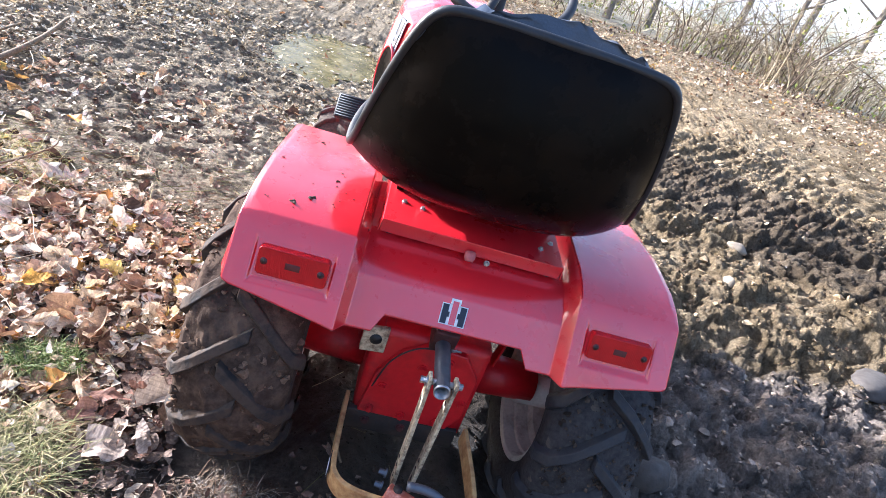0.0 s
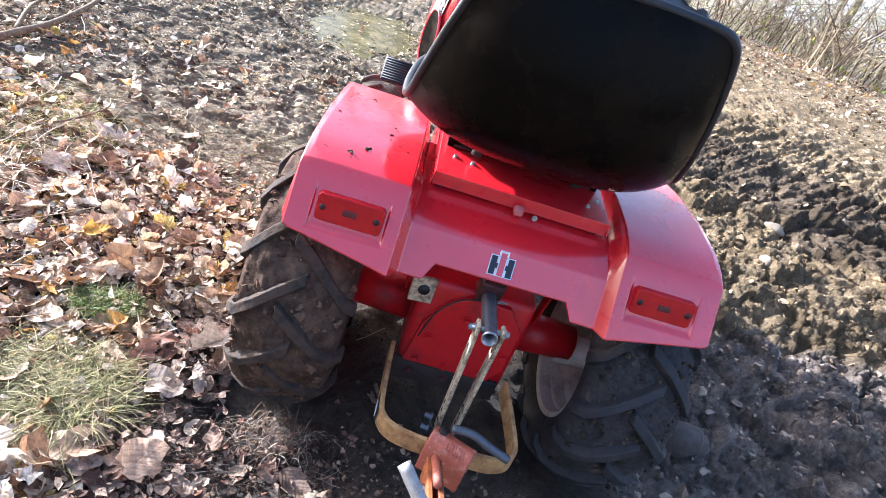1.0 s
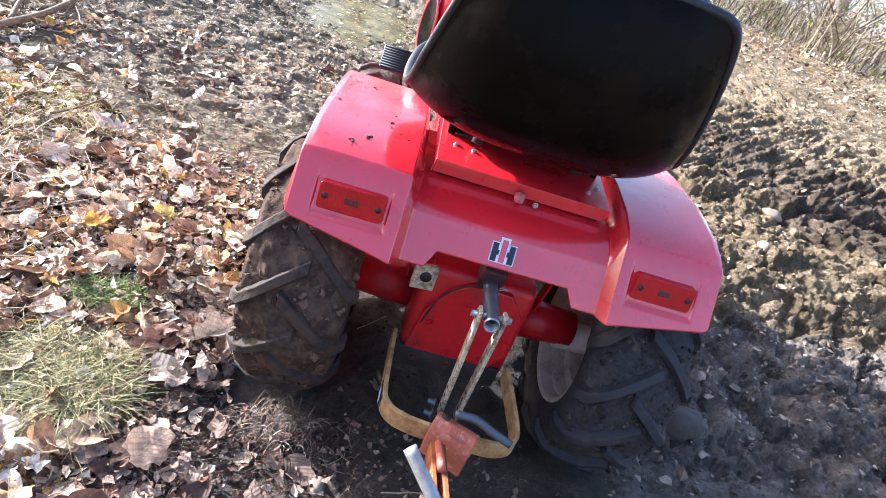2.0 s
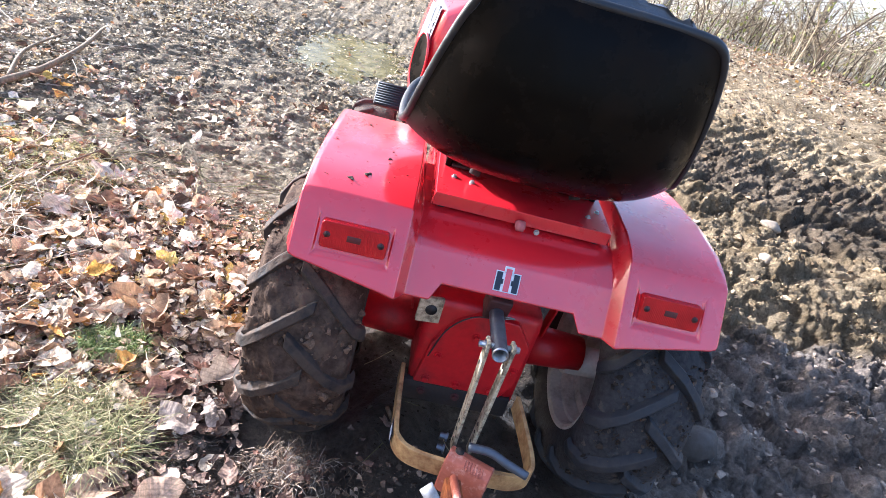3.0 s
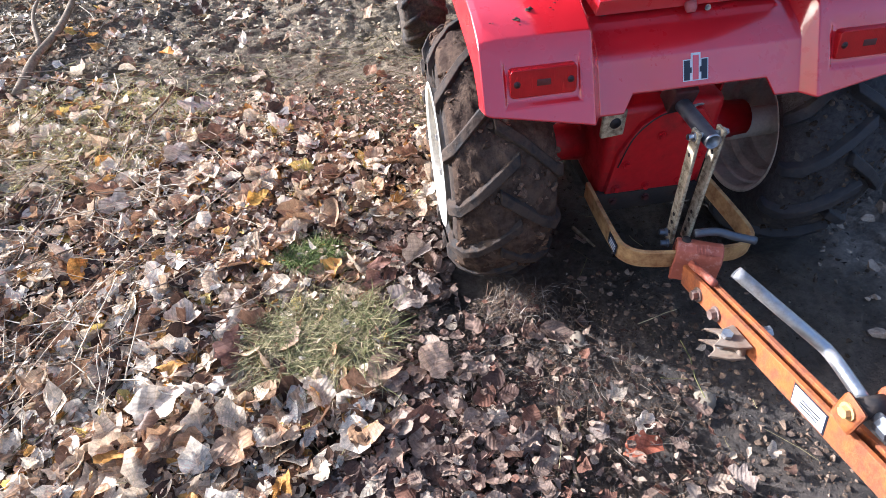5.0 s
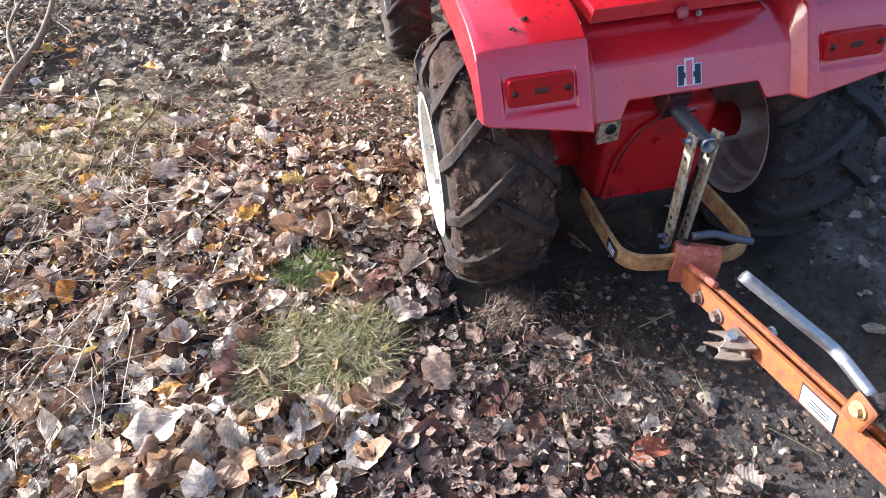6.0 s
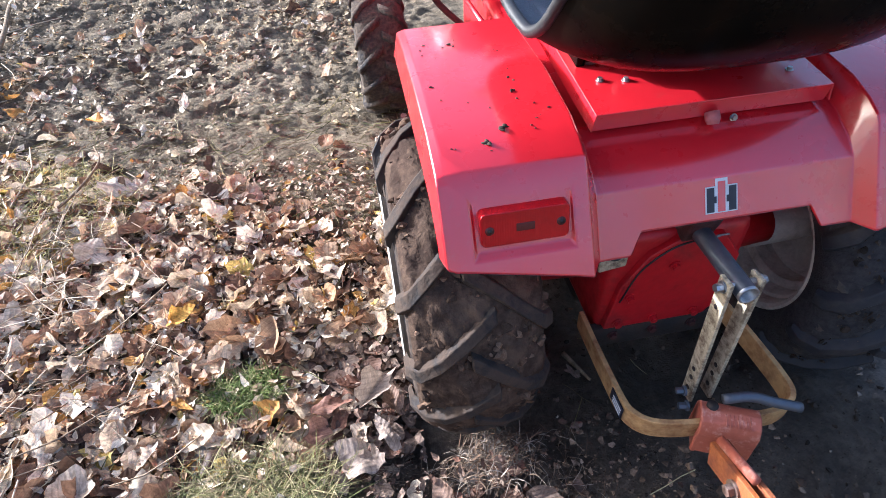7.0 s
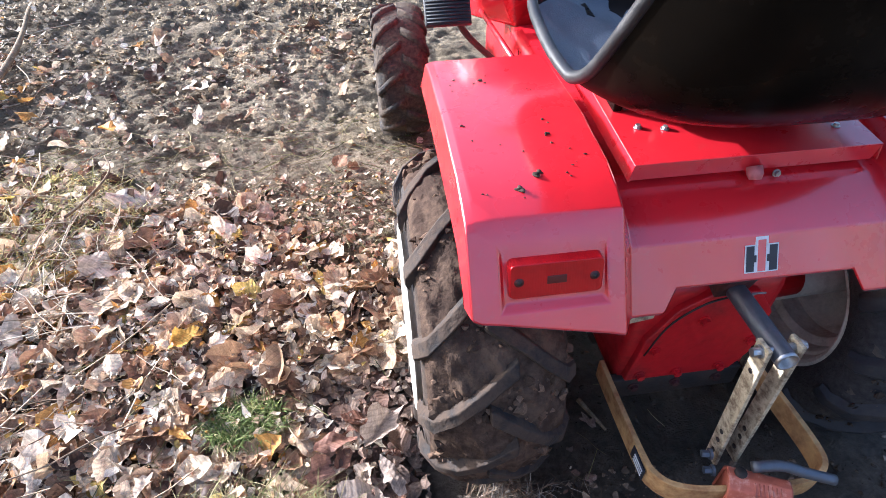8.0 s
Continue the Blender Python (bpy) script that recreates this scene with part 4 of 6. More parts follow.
stalks("loose_stalks", 6000, (-2.6, 0.2, -1.2, 1.5), (0.02, 0.15), (0.0006, 0.0017), (0, 3), lambda x, y: 0.8 if x < -0.3 - 0.7 * min(0, y + 0.1) and not dull_place(x, y) else 0.05, 9, STRAW, "thin dry stalks strewn over leaves and soil", 0.03)
stalks("soil_straw", 5200, (-0.75, 0.1, -1.1, 0.0), (0.012, 0.07), (0.0005, 0.0012), (0, 3), lambda x, y: 0.9 if x < 0.1 - 0.25 * (y + 1.1) else 0.0, 10, TWIG, "fine straw and rootlets on brown soil", 0.015)
stalks("straw_tangle", 1100, (-2.1, -1.0, -0.2, 1.1), (0.05, 0.28), (0.0008, 0.0022), (0.6, 1.3), lambda x, y: 0.9 if x < -1.25 + 0.2 * float(fbm(np.array(3 * x), np.array(3 * y), 2, 77)) else 0.22, 12, STALK, "tangle of thin pale straw and weed stalks over leaves", 0.06)
stalks("stalk_pile", 300, (-3.2, -1.4, 0.3, 2.6), (0.06, 0.42), (0.0012, 0.0036), (1.0, 1.2), lambda x, y: 0.9 if x + 0.25 * (y - 1.5) < -1.75 else 0.25, 11, STALK, "heap of long dry weed stalks on leaves", 0.06)
twig([(-0.32, -0.33, 0.012), (-0.33, -0.42, 0.014), (-0.33, -0.5, 0.012)], 0.009, "split piece of pale wood on soil", BRUSH)
twig([(-0.155, 0.145, 0.01), (-0.12, 0.07, 0.012)], 0.006, "short broken stick on dark soil", BRUSH)


def hero_leaf(at, size, turn, tilt, base, label, seed, wide=None):
    """One large fallen leaf with a midrib crease."""
    rng = np.random.default_rng(seed)
    v, f = leaf_template(rng, rng.uniform(0.0, 0.25), 26, (0.3, 0.55, 0.8, 1.0), wide)
    me = bpy.data.meshes.new("large_leaf")
    me.from_pydata(v.tolist(), [], f)
    leaf_map(me, v[:, :2])
    me.materials.append(base)
    me.shade_smooth()
    ob = new("large_leaf", me)
    ob.matrix_basis = Matrix.Translation((at[0], at[1], float(ground_height(*at)) + (0.04 if at[0] < -0.5 else 0.018))) @ Euler((tilt, 0.1, turn)).to_matrix().to_4x4() @ Matrix.Scale(size, 4)
    return tagged(ob, label, "leaf", group="large fallen leaves")


def one_leaf(name, pale, deep):
    return island_tint(name, ((0.0, pale), (0.5, deep)), 0.6, 0.2, grain=3.5, bumpy=0.35, single=True, veins=True)


WHITE_LEAF = one_leaf("bleached_leaf", (0.66, 0.575, 0.45), (0.56, 0.47, 0.36))
PEACH_LEAF = one_leaf("peach_leaf", (0.62, 0.44, 0.30), (0.60, 0.42, 0.28))
ASH_LEAF = one_leaf("ash_grey_leaf", (0.33, 0.27, 0.225), (0.25, 0.195, 0.16))
RUST_LEAF = one_leaf("rust_red_leaf", (0.42, 0.14, 0.08), (0.34, 0.12, 0.07))
GOLD_LEAF = one_leaf("orange_yellow_leaf", (0.72, 0.42, 0.09), (0.62, 0.30, 0.07))
UMBER_LEAF = one_leaf("umber_leaf", (0.30, 0.17, 0.12), (0.21, 0.115, 0.085))
for n, (at, size, turn, tilt, base, lab) in enumerate((
    ((-1.20, -0.19), 0.155, 0.6, 0.3, WHITE_LEAF, "large bleached leaf with ribs"), ((-0.575, -0.195), 0.115, 1.2, 0.35, PEACH_LEAF, "round peach-coloured leaf curled up"),
    ((-0.83, -0.225), 0.105, 2.0, 0.1, WHITE_LEAF, "torn bleached leaf beside dry grass"), ((-0.583, 0.15), 0.125, 0.9, 0.2, ASH_LEAF, "grey leaf leaning by the tyre"),
    ((-0.61, -0.005), 0.12, 2.6, 0.2, ASH_LEAF, "crumpled grey leaf near the tyre"), ((-0.68, 0.13), 0.10, 0.3, -0.2, UMBER_LEAF, "brown curled leaf beside green grass"),
    ((-1.05, -0.08), 0.13, 1.5, 0.55, UMBER_LEAF, "brown leaf standing against a stick"), ((-1.30, 0.735), 0.14, 0.2, 0.3, WHITE_LEAF, "pale lobed leaf on brown leaves"),
    ((-1.165, 0.04), 0.11, 2.9, 0.2, WHITE_LEAF, "small bleached leaf on litter"), ((-1.31, 1.04), 0.12, 0.1, 0.15, WHITE_LEAF, "pale leaf at the edge of bare soil"),
    ((-0.463, -0.332), 0.075, 1.0, 0.2, WHITE_LEAF, "small pale leaf on straw"), ((-0.164, -0.40), 0.065, 0.4, 0.1, WHITE_LEAF, "tan leaf on brown soil"),
    ((-0.188, -0.447), 0.105, 0.2, 0.2, RUST_LEAF, "reddish leaf on brown soil"), ((-0.022, -0.545), 0.065, 2.2, 0.1, ASH_LEAF, "grey leaf scrap on soil"),
    ((-1.455, 0.52), 0.12, 0.8, 0.3, WHITE_LEAF, "bleached curled leaf on litter"), ((-0.555, 0.04), 0.10, 2.0, 0.1, ASH_LEAF, "dull grey leaf by the tyre"),
    ((-0.70, 0.07), 0.08, 1.1, 0.25, UMBER_LEAF, "dark brown leaf by the tyre"), ((-0.408, -0.40), 0.085, 0.5, 0.2, ASH_LEAF, "grey leaf on straw and soil"),
    ((-0.261, -0.407), 0.075, 1.7, 0.15, ASH_LEAF, "pale grey leaf on brown soil"), ((0.068, -0.495), 0.05, 0.9, 0.2, WHITE_LEAF, "small square pale leaf on dark soil"),
    ((-1.045, 0.445), 0.10, 0.4, 0.3, GOLD_LEAF, "orange leaf among brown leaves"), ((-1.48, 1.486), 0.10, 2.4, 0.3, GOLD_LEAF, "orange leaf at the edge of the lane"),
    ((-1.50, 0.266), 0.08, 1.3, 0.4, GOLD_LEAF, "yellow leaf standing in the litter"), ((-1.54, 0.32), 0.10, 2.1, 0.2, WHITE_LEAF, "cream leaf on dry litter"),
)):
    hero_leaf(at, size, turn, tilt, base, lab, 200 + n, 0.95 if "round" in lab else None)

# ---- the brush and trees beyond ----
def brush(n, seed):
    """Arching bare stems in loose clumps, with side shoots."""
    rng = np.random.default_rng(seed)
    bm = bmesh.new()
    clumps = [(rng.uniform(-0.75, 1.2), rng.uniform(9.5, 20)) for _ in range(n // 18)]
    for _ in range(n):
        a, d = clumps[int(rng.integers(len(clumps)))]
        a, d = a + rng.normal(0, 0.02), d + rng.normal(0, 0.3)
        x, y = d * math.sin(a), d * math.cos(a)
        z = float(ground_height(x, y)) - 0.05
        h, lean, b = rng.uniform(0.4, 2.2), rng.uniform(0.15, 1.3), rng.uniform(0, 6.28)
        p = [Vector((x + h * lean * t ** 1.7 * math.cos(b) + rng.normal(0, 0.025), y + h * lean * t ** 1.7 * math.sin(b) + rng.normal(0, 0.025), z + h * (t - 0.32 * lean * t * t) * (1 + 0.06 * rng.random()))) for t in (0, 0.25, 0.5, 0.7, 0.87, 1)]
        r = rng.uniform(0.003, 0.013)
        tube(bm, p, [r, 0.88 * r, 0.72 * r, 0.55 * r, 0.4 * r, 0.25 * r], 4, False)
        for _ in range(3):
            q0 = p[int(rng.integers(1, 5))]
            e, ll = rng.uniform(0, 6.28), rng.uniform(0.2, 0.8)
            q = q0 + Vector((ll * math.cos(e), ll * math.sin(e), rng.uniform(-0.3, 0.8) * ll))
            tube(bm, [q0, 0.5 * (q0 + q) + Vector((0, 0, rng.uniform(-0.05, 0.08))), q], [0.55 * r, 0.4 * r, 0.2 * r], 3, False)
    me = bpy.data.meshes.new("brush")
    bm.to_mesh(me)
    bm.free()
    me.materials.append(BRUSH)
    return tagged(new("brush", me), "tangle of pale bare autumn brush stems", "brush", kind="stuff")


brush(2400, 31)


def brush_leaves(n, seed):
    rng = np.random.default_rng(seed)
    a, d = rng.uniform(0.05, 1.1, n), rng.uniform(9.5, 18, n)
    xs, ys = d * np.sin(a), d * np.cos(a)
    z = ground_height(xs, ys) + 1.7 * rng.random(n) ** 1.6
    places = [(int(rng.integers(40)), rot(*rng.uniform(0, 6.28, 3)) * rng.uniform(0.03, 0.09), np.array(p)) for p in zip(xs, ys, z)]
    scatter("brush_leaves", BITS, places, FOLIAGE, "yellow-green leaves left on the brush", "leaves")


brush_leaves(5200, 33)


def tree(x, y, radius, height, lean, seed, label, leaves=0):
    rng = np.random.default_rng(seed)
    z = float(ground_height(x, y)) - 0.1
    t = thing("tree", (x, y, z), label, "tree", "bare trees beyond the brush")
    bm = bmesh.new()
    p = curve_points([(x + lean[0] * k * k + rng.normal(0, 0.04) * k, y + lean[1] * k * k, z + height * k) for k in (0, 0.25, 0.5, 0.75, 1)], 4)
    tube(bm, p, [radius * (1.25 if k == 0 else 1 - 0.75 * k / len(p)) for k in range(len(p))], 10, False)
    part("trunk", bm, BARK, t)
    bm = bmesh.new()
    tips = []
    for k in range(16):
        i = int(rng.integers(3, len(p)))
        a, ll = rng.uniform(0, 6.28), height * rng.uniform(0.12, 0.3)
        q = [p[i], p[i] + Vector((0.5 * ll * math.cos(a), 0.5 * ll * math.sin(a), 0.25 * ll)), p[i] + Vector((ll * math.cos(a), ll * math.sin(a), 0.75 * ll))]
        tube(bm, q, [0.35 * radius, 0.2 * radius, 0.06 * radius], 5, False)
        for _ in range(4):
            e = rng.uniform(0, 6.28)
            s = q[1].lerp(q[2], rng.random())
            w = s + Vector((math.cos(e), math.sin(e), 0.6)) * 0.35 * ll
            tube(bm, [s, s.lerp(w, 0.5) + Vector((0, 0, 0.04)), w], [0.1 * radius, 0.06 * radius, 0.02 * radius], 4, False)
            tips += [s.lerp(w, f) for f in (0.4, 0.7, 1.0)]
    part("limbs", bm, BARK, t)
    if leaves:
        places = []
        for k in range(leaves):
            c = tips[int(rng.integers(len(tips)))]
            places.append((int(rng.integers(len(LEAVES))), rot(*rng.uniform(0, 6.28, 3)) * rng.uniform(0.05, 0.1), np.array(c) - np.array((x, y, z)) + rng.normal(0, 0.12, 3)))
        scatter("crown", LEAVES, places, FOLIAGE, "", "", parent=t)
    return t


for k, (tx, ty, tr, th) in enumerate(((3.6, 12.5, 0.16, 9), (5.2, 14.5, 0.2, 11), (7.6, 12.5, 0.13, 8), (10.0, 13.5, 0.18, 10), (1.5, 15.5, 0.15, 9), (8.9, 17.5, 0.22, 12), (13.2, 12.0, 0.15, 9), (-2.5, 17.0, 0.2, 11), (-5.5, 15.0, 0.24, 13), (-8.5, 19.0, 0.3, 14), (-0.8, 21.0, 0.28, 14), (3.0, 22.0, 0.3, 15), (6.8, 23.0, 0.25, 13), (11.8, 19.0, 0.25, 13))):
    tree(tx, ty, (0.5 if tx > 0 else 1) * tr, th, (0.4 * math.sin(3 * k), 0.3 * math.cos(2 * k)), 40 + k, "bare grey tree beyond the brush" if k % 3 else "thin tree with a few yellow-green leaves", 0 if k % 3 else 500)

def woods():
    """Bare woods added far off, out of view, to darken reflections; left open towards sun and bright sky."""
    rng = np.random.default_rng(91)
    kinds = []
    for _ in range(6):
        bm = bmesh.new()
        p = [Vector((rng.normal(0, 0.012) * k, rng.normal(0, 0.012) * k, k / 6)) for k in range(7)]
        tube(bm, p, [0.014 * (1 - 0.13 * k) for k in range(7)], 5, False)
        for _ in range(26):
            q0 = p[int(rng.integers(2, 6))].lerp(p[6], 0.3 * rng.random())
            e, ll = rng.uniform(0, 6.28), rng.uniform(0.06, 0.22)
            q = q0 + Vector((ll * math.cos(e), ll * math.sin(e), rng.uniform(0.2, 1.0) * ll))
            tube(bm, [q0, q0.lerp(q, 0.5) + Vector((0, 0, -0.01)), q], [0.005, 0.003, 0.001], 3, False)
        bm.verts.index_update()
        kinds.append((np.array([v.co for v in bm.verts]), [tuple(v.index for v in f.verts) for f in bm.faces]))
        bm.free()
    places = []
    for _ in range(330):
        a, d = rng.uniform(0, 6.28), rng.uniform(24, 48)
        if abs((math.degrees(a) - SUN_AZ + 180) % 360 - 180) < 24 or a < 1.25:
            continue
        places.append((int(rng.integers(6)), rot(0, 0, rng.uniform(0, 6.28)) * rng.uniform(9, 16), (d * math.sin(a), d * math.cos(a))))
    z = ground_height(np.array([q[2][0] for q in places]), np.array([q[2][1] for q in places]))
    scatter("far_woods", kinds, [(k, m, np.array((p[0], p[1], h - 0.1))) for (k, m, p), h in zip(places, z)], BARK, "bare grey woods added far off, out of view", "trees")


woods()


def glowing_backdrop():
    """A glowing sheet that stands in for the bright, hazy distance far behind the brush."""
    m, n, l, b = material("glowing_backdrop", 1.0, 0, 0.0)
    v = coords(n)
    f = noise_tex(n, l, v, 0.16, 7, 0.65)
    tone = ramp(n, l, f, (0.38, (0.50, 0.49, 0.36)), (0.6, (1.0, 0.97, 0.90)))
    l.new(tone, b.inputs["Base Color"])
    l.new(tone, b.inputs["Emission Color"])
    # brightness of the distance is put in as emission
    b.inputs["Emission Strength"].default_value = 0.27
    rows = []
    for k in range(41):
        a = radians(-40 + 110 * k / 40)
        d = 130 + 6 * math.sin(3 * a)
        top = 22 + 2.5 * math.sin(5 * a) + 1.2 * math.sin(17 * a)
        rows.append([(d * math.sin(a) * q, d * math.cos(a) * q, z) for z, q in ((-1, 1), (0.4 * top, 1.01), (0.8 * top, 1.03), (top, 1.06))])
    bm = grid(rows)
    me = bpy.data.meshes.new("backdrop")
    bm.to_mesh(me)
    bm.free()
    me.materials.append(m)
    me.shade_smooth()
    return tagged(new("backdrop", me), "glowing backdrop standing in for the bright distance beyond the brush", "backdrop", kind="structure")


glowing_backdrop()

# ---- the garden tractor ----
tractor = thing("garden_tractor", (0, 0.25, 0), "red garden tractor with lugged rear tyres parked in mud", "tractor")


def pod_y(z):
    return -0.038 + (z - 0.52) * 0.646


def panel_y(z):
    return 0.017 + (z - 0.556) * 0.6


def fender_pan():
    """The pressed rear fender: a middle panel and deck, two wheel pods with sloped backs and short outer skirts."""
    def middle(x):
        zb = 0.546 if abs(x) < 0.135 else 0.516
        rows = [(panel_y(z), z) for z in (zb, 0.552, 0.572, 0.59)]
        return [(x, y, z) for y, z in rows + [(0.044, 0.602), (0.068, 0.622), (0.112, 0.642), (0.15, 0.648), (0.165, 0.60), (0.47, 0.598), (0.5, 0.59)]]

    def pod(x, zb, drop=0.0, out=0.0):
        zs = (zb, 0.5605, 0.633, 0.654)
        rows = [(pod_y(z) + out, z) for z in zs] + [(0.058, 0.664), (0.085, 0.676), (0.13, 0.688), (0.25, 0.698), (0.4, 0.693), (0.47, 0.686), (0.488, 0.66)]
        return [(x, y, z - (drop if k > 3 else 0)) for k, (y, z) in enumerate(rows)]

    cols = []
    for s in (-1, 1):
        side = [middle(s * x) for x in (0.134, 0.152, 0.2)] + [pod(s * 0.218, 0.52), pod(s * 0.2405, 0.5245), pod(s * 0.3865, 0.5475), pod(s * 0.413, 0.551)]
        skirt = pod(s * 0.426, 0.556, 0.004)
        low = [(s * 0.432, p[1] + 0.012, p[2]) for p in pod(0, 0.56)]
        low = [(s * 0.434, max(p[1], 0.012), z) for p, z in zip(low, (0.56, 0.575, 0.6, 0.61, 0.612, 0.615, 0.62, 0.628, 0.632, 0.63, 0.625))]
        side += [skirt, low]
        cols.append(side)
    rows = cols[0][::-1] + [middle(-0.04), middle(0.04)] + cols[1]
    bm = grid(rows)
    bm.faces.ensure_lookup_table()
    # the lamp recesses
    for s in (-1, 1):
        cell = []
        for f in bm.faces:
            q = f.calc_center_median()
            if 0.2405 < s * q.x < 0.3865 and 0.5605 < q.z < 0.633 and q.y < 0.06:
                cell.append(f)
        bmesh.ops.inset_region(bm, faces=cell, thickness=0.0065, depth=0, use_even_offset=True)
        for v in {v for f in cell for v in f.verts}:
            v.co.y += 0.008 * max(0, 0.627 - v.co.z) / 0.06
    # rear faces look back and the top looks up
    up = sum((f.normal.z * f.calc_area() for f in bm.faces))
    if up < 0:
        bmesh.ops.reverse_faces(bm, faces=bm.faces)
    ob = part("fender_pan", bm, RED, tractor, "glossy red pressed steel fender pan")
    thick(ob, 0.004)
    crease(ob, 0.0032, 3, 16).modifiers["bevel"].use_clamp_overlap = False
    return ob


fender = fender_pan()


def tail_lamp(s):
    c = Vector((s * 0.313, 0.0105, 0.5985))
    turn = Matrix.Rotation(-math.atan(0.24), 3, "X")
    bm = bmesh.new()
    r, w, h = 0.008, 0.128 / 2, 0.055 / 2
    ring = []
    for cx, cz, a0 in ((w - r, h - r, 0), (-w + r, h - r, 90), (-w + r, -h + r, 180), (w - r, -h + r, 270)):
        for k in range(5):
            a = radians(a0 + 22.5 * k)
            ring.append((cx + r * math.cos(a), cz + r * math.sin(a)))
    f = bm.faces.new([bm.verts.new((x, 0.022, z)) for x, z in ring])
    e = bmesh.ops.extrude_face_region(bm, geom=[f])
    front = [v for v in e["geom"] if isinstance(v, bmesh.types.BMVert)]
    bmesh.ops.translate(bm, verts=front, vec=(0, -0.028, 0))
    for v in front:
        v.co.x, v.co.z = v.co.x * 0.97, v.co.z * 0.93
    bmesh.ops.recalc_face_normals(bm, faces=bm.faces)
    bmesh.ops.rotate(bm, verts=bm.verts, cent=(0, 0, 0), matrix=turn)
    bmesh.ops.translate(bm, verts=bm.verts, vec=c)
    crease(part("tail_light", bm, LENS, fender, "red plastic tail reflector with two screws"), 0.002, 2, 30)
    back = turn @ Vector((0, -1, 0))
    for dx in (-0.05, 0.05):
        p = c + Vector((dx, 0, 0)) + 0.005 * back
        bm = bmesh.new()
        tube(bm, [p, p + 0.0016 * back], 0.0065, 18)
        part("screw_recess", bm, LENSDARK, fender)
        bm = bmesh.new()
        tube(bm, [p, p + 0.003 * back], 0.0036, 12)
        tube(bm, [p, p + 0.0038 * back], 0.0018, 6)
        part("screw", bm, DARK, fender)
    bm = box(bmesh.new(), c + 0.0055 * back, (0.026, 0.0025, 0.012), turn, 0.0008)
    part("maker_bar", bm, LENSDARK, fender)


tail_lamp(-1)
tail_lamp(1)


def decal():
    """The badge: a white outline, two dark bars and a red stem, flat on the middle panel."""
    turn = Matrix.Rotation(-math.atan(0.6), 3, "X")
    back = turn @ Vector((0, -1, 0))
    up = turn @ Vector((0, 0, 1))
    c = Vector((-0.010, panel_y(0.573), 0.573)) + 0.0006 * back

    def plate(x, u, w, h, lift):
        return box(bmesh.new(), c + Vector((x, 0, 0)) + u * up + lift * back, (w, 0.0006, h), turn)

    part("decal", plate(0, 0, 0.050, 0.040, 0.0002), WHITE, fender, "white, black and red badge decal", False)
    part("decal", plate(0, 0.0245, 0.019, 0.013, 0.0002), WHITE, fender, "", False)
    for x in (-0.0172, 0.0172):
        part("decal_bar", plate(x, 0, 0.0115, 0.0365, 0.0008), NAVY, fender, "dark bar of the badge", False)
        part("decal_notch", plate(0.58 * x, 0, 0.004, 0.010, 0.0008), NAVY, fender, "", False)
    part("decal_stem", plate(0, 0.004, 0.0115, 0.045, 0.0008), RED, fender, "red stem of the badge", False)


decal()


def seat_plate():
    """A sheet lid with turned-down edges on rubber stops, tilted a little."""
    z0, z1 = 0.684, 0.71
    y0, y1, w = 0.117, 0.47, 0.183
    bm = bmesh.new()
    a = [bm.verts.new(p) for p in ((-w, y0, z0), (w, y0, z0), (w, y1, z1), (-w, y1, z1))]
    bm.faces.new(a)
    for i, j, off in ((0, 1, (0, 0.006, -0.003)), (1, 2, (0.005, 0, 0)), (3, 0, (-0.005, 0, 0))):
        p, q = a[i].co + Vector(off) - Vector((0, 0, 0.027)), a[j].co + Vector(off) - Vector((0, 0, 0.027))
        bm.faces.new((a[i], bm.verts.new(p), bm.verts.new(q), a[j]))
    bmesh.ops.recalc_face_normals(bm, faces=bm.faces)
    ob = part("seat_plate", bm, RED, tractor, "red sheet-metal seat plate with folded edges")
    thick(ob, 0.003)
    crease(ob, 0.004, 2, 20)
    for x in (-0.165, 0.165):
        bm = bmesh.new()
        tube(bm, [(x, 0.148, 0.64), (x, 0.148, 0.68)], [0.013, 0.01], 12)
        part("rubber_stop", bm, BLACK, ob)
        part("pad", box(bmesh.new(), (x * 0.62, 0.15, 0.653), (0.085, 0.02, 0.01), None, 0.002), BLACK, ob)
    bm = bmesh.new()
    tube(bm, [(-0.002, 0.12, 0.662), (-0.002, 0.112, 0.654), (-0.002, 0.108, 0.648)], [0.011, 0.011, 0.008], 12)
    part("latch_knob", bm, PINK, ob, "faded pinkish latch knob")
    bolt(ob, (0.035, 0.118, 0.649), (0, -1, 0.2), 0.004, 0.006)
    for x, y in ((-0.148, 0.2), (-0.11, 0.192), (0.165, 0.195), (0.14, 0.165)):
        zz = z0 + (y - y0) * (z1 - z0) / (y1 - y0)
        bolt(ob, (x, y, zz), (0, 0, 1), 0.004, 0.005)
    for s in (-1, 1):
        # red brackets coloured dark in place of the seat's shade
        part("seat_bracket", box(bmesh.new(), (s * 0.13, 0.30, 0.702), (0.05, 0.12, 0.006), Matrix.Rotation(0.07, 3, "X"), 0.002), SOCKET, ob)
        # side piece added to keep low sun off the seat plate
        part("seat_rail", box(bmesh.new(), (s * 0.163, 0.365, 0.736), (0.014, 0.25, 0.07), Matrix.Rotation(0.07, 3, "X"), 0.003), SHELL, ob)
    # dark block and crossbar added under the seat to stop the sun
    part("seat_base", box(bmesh.new(), (0, 0.37, 0.722), (0.30, 0.24, 0.05), Matrix.Rotation(0.07, 3, "X"), 0.006), SHELL, ob)
    part("seat_crossbar", box(bmesh.new(), (0, 0.44, 0.725), (0.36, 0.012, 0.06), None, 0.003), SOCKET, ob)
    return ob


seat_plate()

